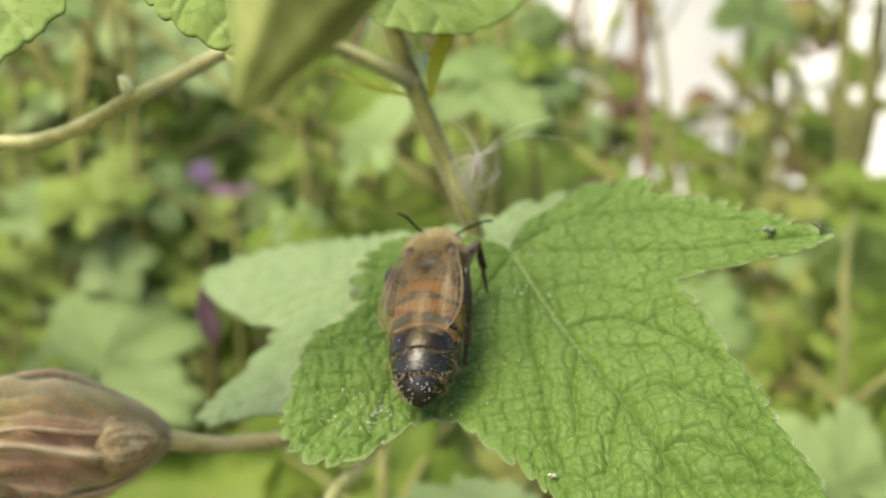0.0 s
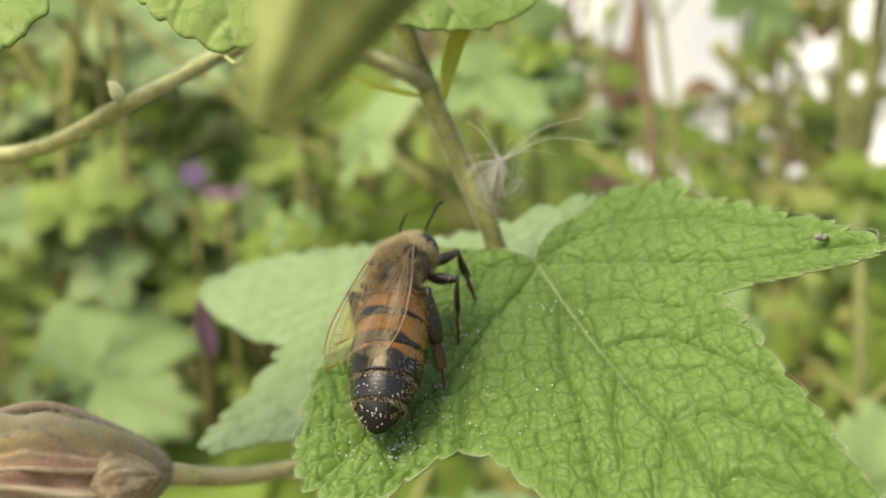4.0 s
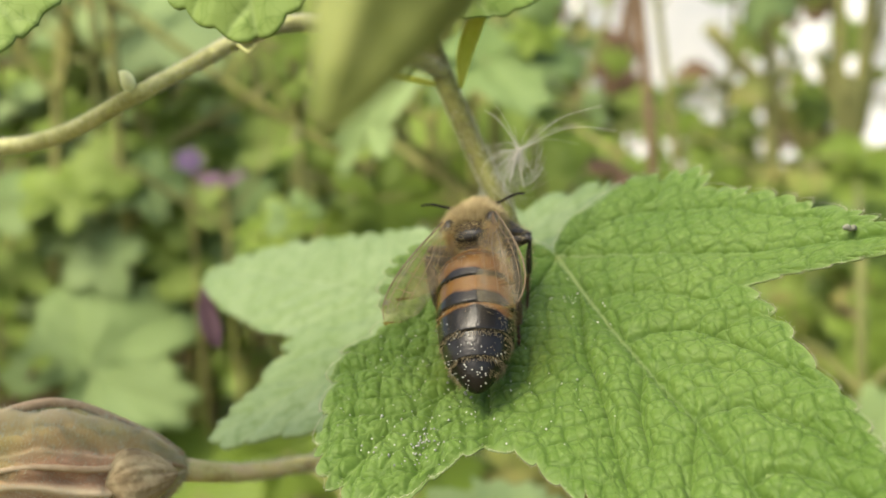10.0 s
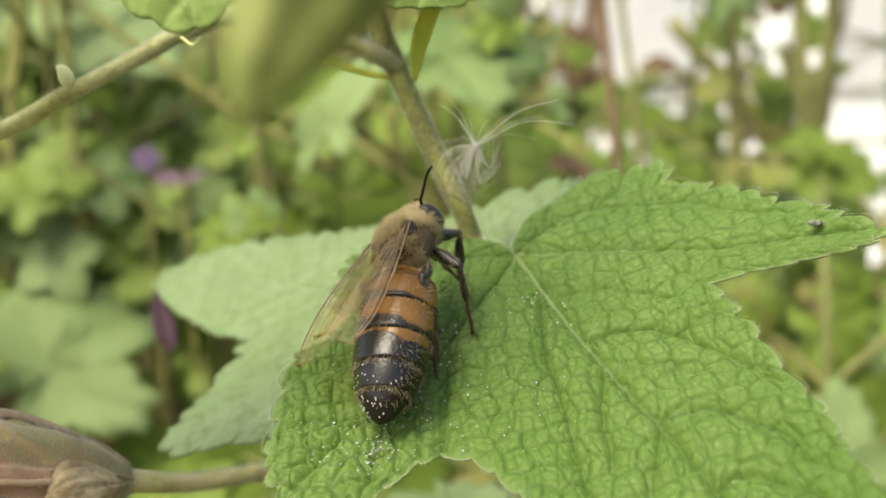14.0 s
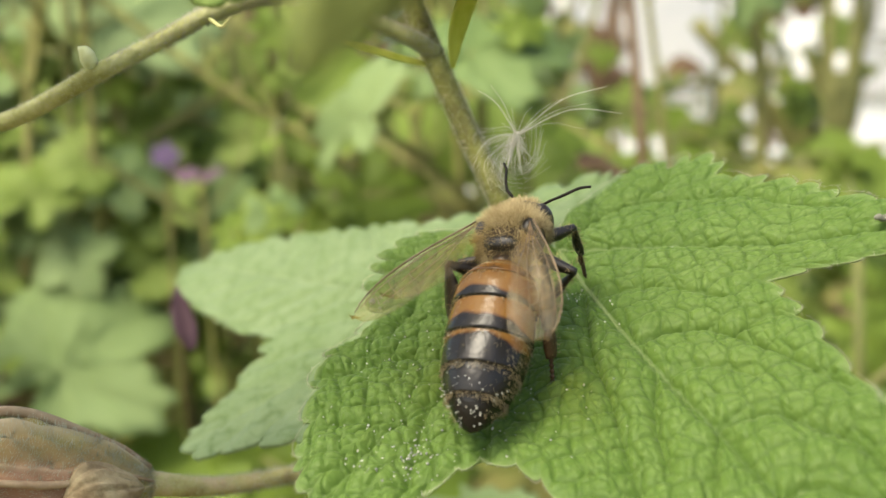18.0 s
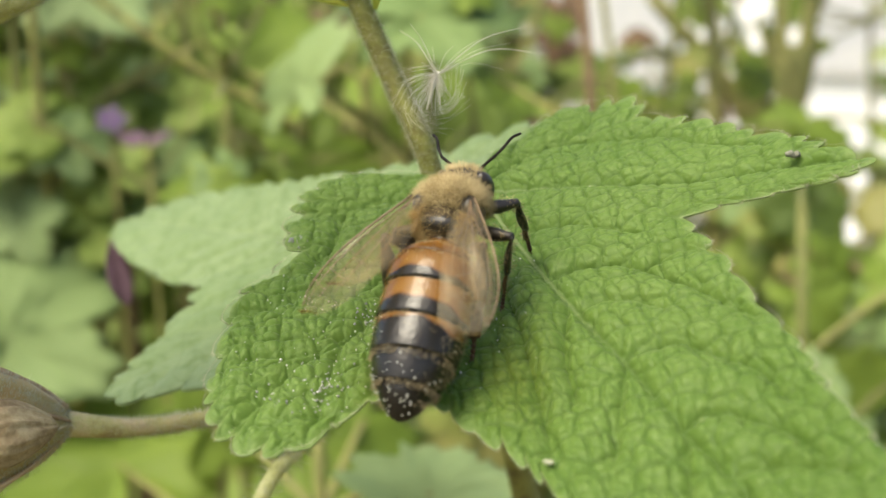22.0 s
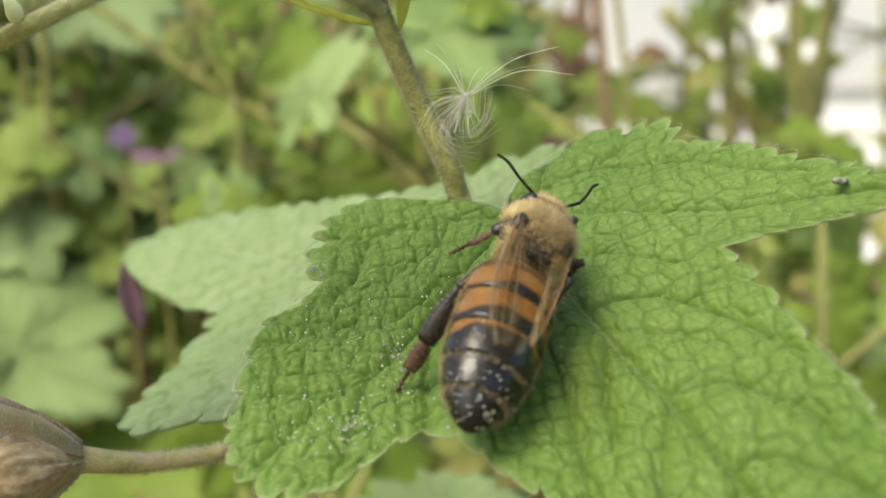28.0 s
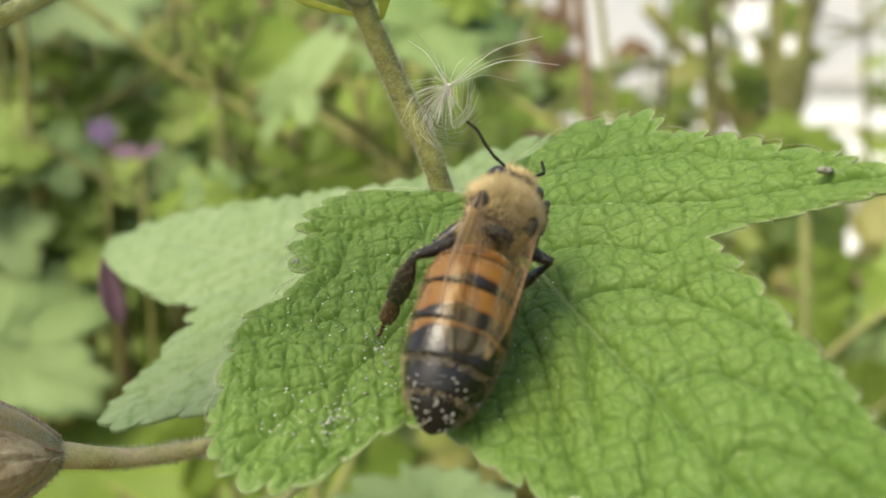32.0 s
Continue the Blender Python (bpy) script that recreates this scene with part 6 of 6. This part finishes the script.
# ---- what moves ----
# seconds; thorax x, y, z; abdomen tip x, y, z; degrees by which the back leans to the bee's left; level of the thorax
BEE = [
    (0, -0.5, 74.8, -0.8, -1.3, 68.0, -8.8, -5, 0.12),
    (0.5, -0.2, 75.1, -0.5, -1.1, 68.4, -8.6, 0, 0.12),
    (1, -2.0, 74.1, -0.5, -3.2, 68.6, -9.3, 25, 0.35),
    (1.5, -1.4, 78.2, 1.4, -2.8, 71.7, -6.7, 10, 0.12),
    (2, -2.2, 75.7, 0.1, -5.2, 70.0, -7.4, 30, 0.35),
    (2.5, -2.8, 76.5, -0.8, -5.0, 69.2, -8.0, 35, 0.35),
    (3, 0.0, 76.8, 0.5, -1.1, 69.7, -7.2, 0, 0.12),
    (3.5, -2.1, 75.8, -0.2, -4.1, 69.7, -8.5, 10, 0.12),
    (5.5, -4.7, 75.4, 0.0, -3.4, 69.6, -8.7, 5, 0.12),
    (6, -2.2, 74.1, -0.45, -3.15, 68.6, -8.8, 0, 0.12),
    (6.5, -1.6, 77.4, 0.4, -3.5, 70.1, -6.8, 4, 0.12),
    (7, -2.2, 79.2, 1.05, -4.2, 71.1, -4.85, 9, 0.12),
    (7.6, -2.2, 78.4, 0.4, -3.4, 70.6, -6.5, 15, 0.12),
    (8, -2.4, 75.2, 0.3, -4.65, 69.9, -7.9, 18, 0.35),
    (8.4, -0.9, 76.1, 0.5, -5.0, 71.1, -7.7, 10, 0.12),
    (9, -0.5, 78.1, 1.3, -4.6, 72.1, -6.3, 5, 0.12),
    (9.6, -1.4, 78.3, 1.0, -2.8, 71.2, -6.6, 0, 0.12),
    (10, -0.5, 77.4, 1.3, -0.9, 71.0, -7.0, 0, 0.12),
    (10.4, -0.0, 76.9, 1.5, -1.6, 71.2, -7.1, 0, 0.12),
    (11, -0.6, 76.5, 0.8, -1.5, 70.3, -7.6, 0, 0.12),
    (11.6, -0.6, 76.0, 0.8, 1.6, 69.7, -7.3, -20, 0.12),
    (12, 0.0, 76.7, 1.1, 1.7, 70.7, -6.6, -25, 0.12),
    (12.4, -1.0, 77.0, 0.5, 1.8, 69.9, -6.7, -25, 0.12),
    (13, -2.2, 77.6, 1.3, -0.8, 71.2, -6.9, -5, 0.12),
    (13.6, -0.6, 75.7, -0.1, -0.3, 68.9, -8.1, 0, 0.12),
    (14, -1.9, 76.0, 0.6, -3.6, 70.4, -8.1, 20, 0.35),
    (14.5, -3.4, 76.3, -0.5, -6.1, 69.8, -8.2, 40, 0.35),
    (16.5, -3.9, 77.4, 1.0, -8.2, 72.0, -6.6, 34, 0.4),
    (17, -3.4, 77.0, 1.0, -8.5, 72.5, -6.0, 30, 0.45),
    (17.5, 3.0, 73.7, -0.7, -1.2, 68.0, -8.5, 20, 0.35),
    (18, 1.4, 74.6, 0.5, -1.3, 69.3, -8.6, 0, 0.12),
    (18.5, -0.3, 75.7, 0.9, -3.3, 70.6, -7.8, 10, 0.12),
    (19, 0.3, 74.3, 0.1, -1.4, 69.0, -8.9, 0, 0.12),
    (19.5, 2.8, 71.3, -1.5, 0.5, 66.2, -10.4, -29, 0.55),
    (20, 3.5, 70.8, -1.7, -0.6, 66.6, -10.4, -39, 0.55),
    (20.5, 3.4, 71.2, -2.5, -0.3, 65.2, -10.3, -39, 0.55),
    (21, 4.0, 70.9, -1.9, -0.0, 66.1, -10.3, -39, 0.55),
    (21.5, 4.1, 70.9, -2.7, -0.0, 64.9, -10.2, -39, 0.55),
    (22, 2.3, 71.1, -1.4, -0.5, 66.5, -10.4, -5, 0.55),
    (22.5, -2.6, 75.5, -1.6, -3.6, 67.7, -8.5, 25, 0.55),
    (23, -2.8, 75.0, -0.7, -4.1, 69.1, -9.2, 15, 0.55),
    (23.5, -3.0, 74.7, -0.6, -4.2, 69.1, -9.3, 20, 0.55),
    (24, -3.9, 74.2, -1.8, -5.3, 67.9, -10.1, 25, 0.55),
    (24.5, -1.9, 72.8, -1.8, -2.4, 67.0, -10.5, 15, 0.55),
    (25, -4.5, 74.8, -0.8, -3.9, 68.8, -9.4, 30, 0.55),
    (25.5, -4.3, 75.6, -1.0, -3.3, 68.6, -8.8, 30, 0.55),
    (27.5, 3.4, 72.9, -1.6, -0.9, 66.9, -9.1, -34, 0.55),
    (28, 4.8, 72.4, -1.5, 1.0, 66.2, -9.1, -39, 0.55),
    (28.5, 3.8, 72.5, -1.2, 2.2, 66.1, -9.4, -29, 0.55),
    (29, 3.2, 72.6, -0.8, 1.8, 66.9, -9.5, -24, 0.55),
    (29.5, 3.5, 72.1, -0.9, 1.3, 66.8, -9.7, -29, 0.55),
    (30, 4.4, 71.1, -0.7, -0.2, 67.6, -9.5, -39, 0.55),
    (30.5, 4.2, 72.5, -1.1, -0.3, 67.2, -9.1, -34, 0.55),
    (31, 3.5, 72.2, -0.6, -0.2, 67.7, -9.4, -34, 0.55),
    (31.5, 4.7, 72.7, -0.7, 0.5, 67.6, -8.9, -34, 0.55),
    (32, 3.9, 71.5, -0.8, 0.2, 67.3, -9.7, -34, 0.55),
]


def bee_frame(c, tail, lean, level):
    """The thorax lies along the leaf (level 0) or in line with the abdomen (level 1)."""
    n = Vector(AX[2])
    line = (Vector(c) - Vector(tail)).normalized()
    flat = (line - n * line.dot(n)).normalized()
    x = (flat * (1 - level) + line * level).normalized()
    z = (n - x * n.dot(x)).normalized()
    turn = Matrix((x, z.cross(x), z)).transposed().to_4x4()
    return Matrix.Translation(Vector(c)) @ turn @ pose(0, 0, 0, -1.25 * lean, 0, 0)


def bee_pose(c, tail, lean, level):
    m = bee_frame(c, tail, lean, level)
    return BASE @ Matrix.Translation(m.translation * U) @ m.to_3x3().to_4x4()


WAIST = Vector((X0, 0, -0.4))


def abdomen_pose(c, tail, lean, level):
    """Turns the abdomen about the waist so that its tip comes to the tail's place."""
    tip = bee_frame(c, tail, lean, level).inverted() @ Vector(tail)
    turn = Vector((-1, 0, 0)).rotation_difference((tip - WAIST).normalized()).to_matrix().to_4x4()
    return Matrix.Translation(WAIST * U) @ turn


# seconds, spread of the left and right wings, lift of the left and right wings
WINGS = [(0, 6, 8, 0, 0), (1, 45, -28, 0, 20), (2, 16, -20, 5, 25), (3, 8, 22, 0, 0), (3.5, 5, 10, 0, 5), (5.5, 35, 5, 0, 0), (6, 50, 0, 25, 0), (6.5, 70, 6, 8, 5), (7, 95, -25, 14, 15), (7.6, 72, 5, 10, 10), (8, 52, 2, 5, 12), (8.4, 60, 20, 5, 5),
         (9, 74, 10, 8, 5), (9.6, 66, 10, 5, 5), (10, 28, 18, 4, 0), (10.4, 15, 8, 0, 0), (11, 5, 6, 0, 0), (12, -8, 14, 15, 0), (13, 0, 0, 0, 0), (13.6, 2, 0, 0, 0), (14, 24, 0, 0, 10), (14.5, 20, 0, 0, 20), (16.5, 20, 6, 0, 30), (17, 24, 10, 0, 35),
         (17.5, 15, 18, 10, 5), (18, 44, 28, 14, 0), (18.5, 46, 18, 10, 4), (19, 36, 24, 8, 0), (19.5, 10, 16, 0, 5), (20, 6, -4, -22, 62), (21, 6, -4, -24, 62), (22, 30, 26, 12, 0), (22.5, 22, 5, 5, 15), (23, 34, -2, 5, 30), (23.5, 34, 0, 5, 30), (24, 22, 0, 5, 30), (24.5, 28, 2, 5, 20), (25, 62, 0, 12, 35),
         (25.5, 40, 5, 5, 35), (27.5, 6, 0, -20, 55), (28, 4, -7, -25, 62), (29, 3, 2, -25, 58), (30, 4, -4, -24, 62), (31, 3, -4, -24, 62), (32, 3, -4, -24, 62)]

# footholds that differ from the usual stance: seconds, place in the leaf's plane, height over the leaf
FEET = {
    ('front', -1): [(0.5, -1.8, -4.7, 4.0), (1, -4.4, -5.7, 0.1), (2, -4.4, -5.6, 0.1), (7, -3.4, -2.6, 0.1), (8, -3.4, -2.5, 0.1), (9, -3.8, -2.7, 0.1), (10, -3.3, -1.4, 5.0), (14, -3.4, -2.8, 0.1), (17, -3.4, -2.7, 0.1), (22.5, -2.3, -3.8, 0.1), (23, -3.4, -2.7, 0.1), (24, -4.1, -2.4, 0.1), (25, -3.5, -2.9, 0.1)],
    ('hind', -1): [(1, -5.1, -12.4, 0.1), (2, -5.5, -12.4, 0.1), (7, -5.8, -11.5, 0.1), (8, -5.9, -11.3, 0.1), (9, -7.2, -10.4, 0.1), (12, -0.6, -11.5, 0.1), (13, -1.8, -10.5, 0.1), (14, -5.3, -10.1, 0.1), (17, -6.6, -10.2, 0.1), (22.5, -3.9, -12.8, 0.1), (23, -4.6, -13.8, 0.1), (24, -4.5, -13.2, 0.1)],
    ('hind', 1): [(3, -7.8, -10.9, 0.1), (6, -10.7, -11.3, 0.1), (7, -9.4, -9.0, 0.1), (17, -9.3, -9.1, 0.1), (19.5, -7.8, -9.1, 0.1), (20, -6.9, -11.6, 0.1), (21, -6.5, -11.2, 0.1), (21.5, -5.3, -11.3, 0.1), (28, -6.6, -12.8, 0.1), (28.5, -6.3, -12.4, 0.1), (29, -6.2, -12.8, 0.1), (30, -6.5, -12.5, 0.1), (30.5, -6.4, -6.8, 0.1), (31, -6.9, -9.8, 0.1), (31.5, -6.5, -8.8, 0.1), (32, -6.5, -9.5, 0.1)],
    ('middle', 1): [(1, -8.4, -6.1, 5.6), (6, -10.8, -3.5, 0.1), (13, -8.3, -2.0, 5.9), (20, -3.9, -9.9, 4.7), (21, -3.8, -9.2, 0.1), (25, -10.2, -4.9, 6.5), (28, -2.5, -8.4, 4.0), (28.5, -6.4, -4.8, 0.1), (30, -2.5, -9.4, 4.5), (30.5, -2.5, -7.2, 5.3), (31, -5.0, -7.6, 0.1), (31.5, -2.1, -6.9, 5.3)],
    ('middle', -1): [(0, -1.2, -5.7, 4.5), (6, -4.3, -6.5, 0.1), (8, -7.0, -6.8, 0.1), (11, -1.8, -4.1, 4.2), (13, -2.0, -1.3, 6.4), (18, -2.0, -6.1, 0.1), (19, -1.9, -6.8, 0.1), (25, -5.7, -7.8, 0.1)],
    ('front', 1): [(0, -7.1, -5.7, 3.1), (3, -8.3, -1.0, 0.1), (11, -6.6, -2.5, 4.7), (12, -8.8, -1.2, 0.1), (21, -2.5, -9.1, 4.4)],
}
# seconds and the way in which an antenna points, in the bee's space
ANTENNAE = {
    -1: [(1, 0.1, -0.58, -0.81), (2, 0.35, -0.53, -0.77), (3, -0.51, -0.61, 0.61), (7, 0.1, -0.86, -0.49), (8, 0.33, -0.77, -0.54), (9, -0.25, -0.92, -0.29), (10, -0.37, -0.85, 0.39), (13, -0.12, -0.76, 0.64), (14, 0.09, -0.78, 0.62), (17, 0.54, -0.48, -0.69), (18, 0.21, -0.95, 0.23), (23, 0.44, -0.87, -0.21), (24, 0.57, -0.68, 0.46), (25, 0.0, -0.64, -0.77), (29, 0.13, -0.63, 0.77)],
    1: [(0, -0.14, 0.58, 0.8), (10, -0.2, 0.86, 0.47), (12, -0.17, 0.82, -0.55), (13, -0.41, 0.82, 0.39), (20, 0.12, 0.99, -0.04), (21, 0.11, 0.99, 0.1), (23.5, 0.44, -0.89, 0.1), (28, 0.11, 0.97, 0.22), (29, 0.5, 0.63, 0.6), (30, -0.32, 0.92, -0.24), (31, -0.38, 0.88, -0.27), (32, 0.3, 0.94, 0.19)],
}


def follow(t):
    """The turn of the abdomen, in the bee's space, at the nearest keyed moment."""
    rows = np.array(BEE, float)
    r = [np.interp(t, rows[:, 0], rows[:, k]) for k in range(1, rows.shape[1])]
    return abdomen_pose(r[0:3], r[3:6], r[6], r[7]).to_3x3().to_4x4()


def stride(name, side, t, rng):
    """Poses of a thigh and, in its space, of the shin and foot, so that the foot comes to its foothold."""
    root, thigh, shin, tread, _, usual, knee = LEGS[name]
    rows = np.array(BEE, float)
    r = [np.interp(t, rows[:, 0], rows[:, k]) for k in range(1, rows.shape[1])]
    m = bee_frame(r[0:3], r[3:6], r[6], r[7])
    # the legs of the low side are drawn in to stay hidden from the camera
    tuck = 0.3 if side * r[6] > 14 else 1.0
    held = [q for q in FEET[name, side] if abs(q[0] - t) < 0.26]
    if held:
        _, p, q, h = held[0]
    else:
        w = np.array(m @ Vector((usual[0] + rng.normal(0, 0.25), side * usual[1] * tuck + rng.normal(0, 0.25), -2.5)))
        p, q, _ = AX @ (w - JOINT)
        h = 0.1
    root = Vector((root[0], side * root[1], root[2]))
    reach = m.inverted() @ Vector(on_leaf(np.array(p), np.array(q), h)) - root
    low = shin + tread
    d = min(max(reach.length, abs(low - thigh) + 0.3), 0.985 * (low + thigh))
    u = reach.normalized()
    out = Vector((knee[0], side * knee[1] * tuck, knee[2] * tuck))
    out = (out - u * out.dot(u)).normalized()
    c = max(-1.0, min(1.0, (thigh ** 2 + d * d - low ** 2) / (2 * thigh * d)))
    x1 = u * c + out * math.sqrt(1 - c * c)
    x2 = ((u * d - x1 * thigh) / low).normalized()
    y = u.cross(out)
    f1 = Matrix((x1, y, x1.cross(y))).transposed()
    f2 = Matrix((x2, y, x2.cross(y))).transposed()
    return Matrix.Translation(root * U) @ f1.to_4x4(), Matrix.Translation(Vector((thigh, 0, 0)) * U) @ (f1.transposed() @ f2).to_4x4()


def motions():
    walk(bee, [(t, bee_pose(r[0:3], r[3:6], r[6], r[7])) for t, *r in BEE])
    walk(abdomen, [(t, abdomen_pose(r[0:3], r[3:6], r[6], r[7])) for t, *r in BEE])
    for w, hinge, side in wings:
        rows = []
        for t, sl, sr, ll, lr in WINGS:
            spread, lift = (sl, ll) if side > 0 else (sr, lr)
            rows.append((t, Matrix.Translation(Vector(hinge) * U) @ follow(t) @ pose(0, 0, 0, -side * lift, 12, -side * (spread - 2))))
        walk(w, rows)
    rng = np.random.default_rng(8)
    times = [k * 0.5 for k in range(65)]
    for (name, side), (leg, lower) in legs.items():
        ups, downs = [], []
        for t in times:
            m, n = stride(name, side, t, rng)
            ups.append((t, m))
            downs.append((t, n))
        walk(leg, ups)
        for piece in lower:
            walk(piece, downs)
    for an, base, side in antennae:
        rest, rows = Vector((2.8, side * 1.7, 0.0)).normalized(), []
        for t in times:
            held = [r for r in ANTENNAE[side] if abs(r[0] - t) < 0.3]
            way = Vector(held[0][1:]) if held else Vector((1.6 + rng.normal(0, 0.3), side * (1.1 + rng.normal(0, 0.4)), 0.2 + rng.normal(0, 0.4)))
            rows.append((t, Matrix.Translation(Vector(base) * U) @ rest.rotation_difference(way.normalized()).to_matrix().to_4x4()))
        walk(an, rows)


motions()
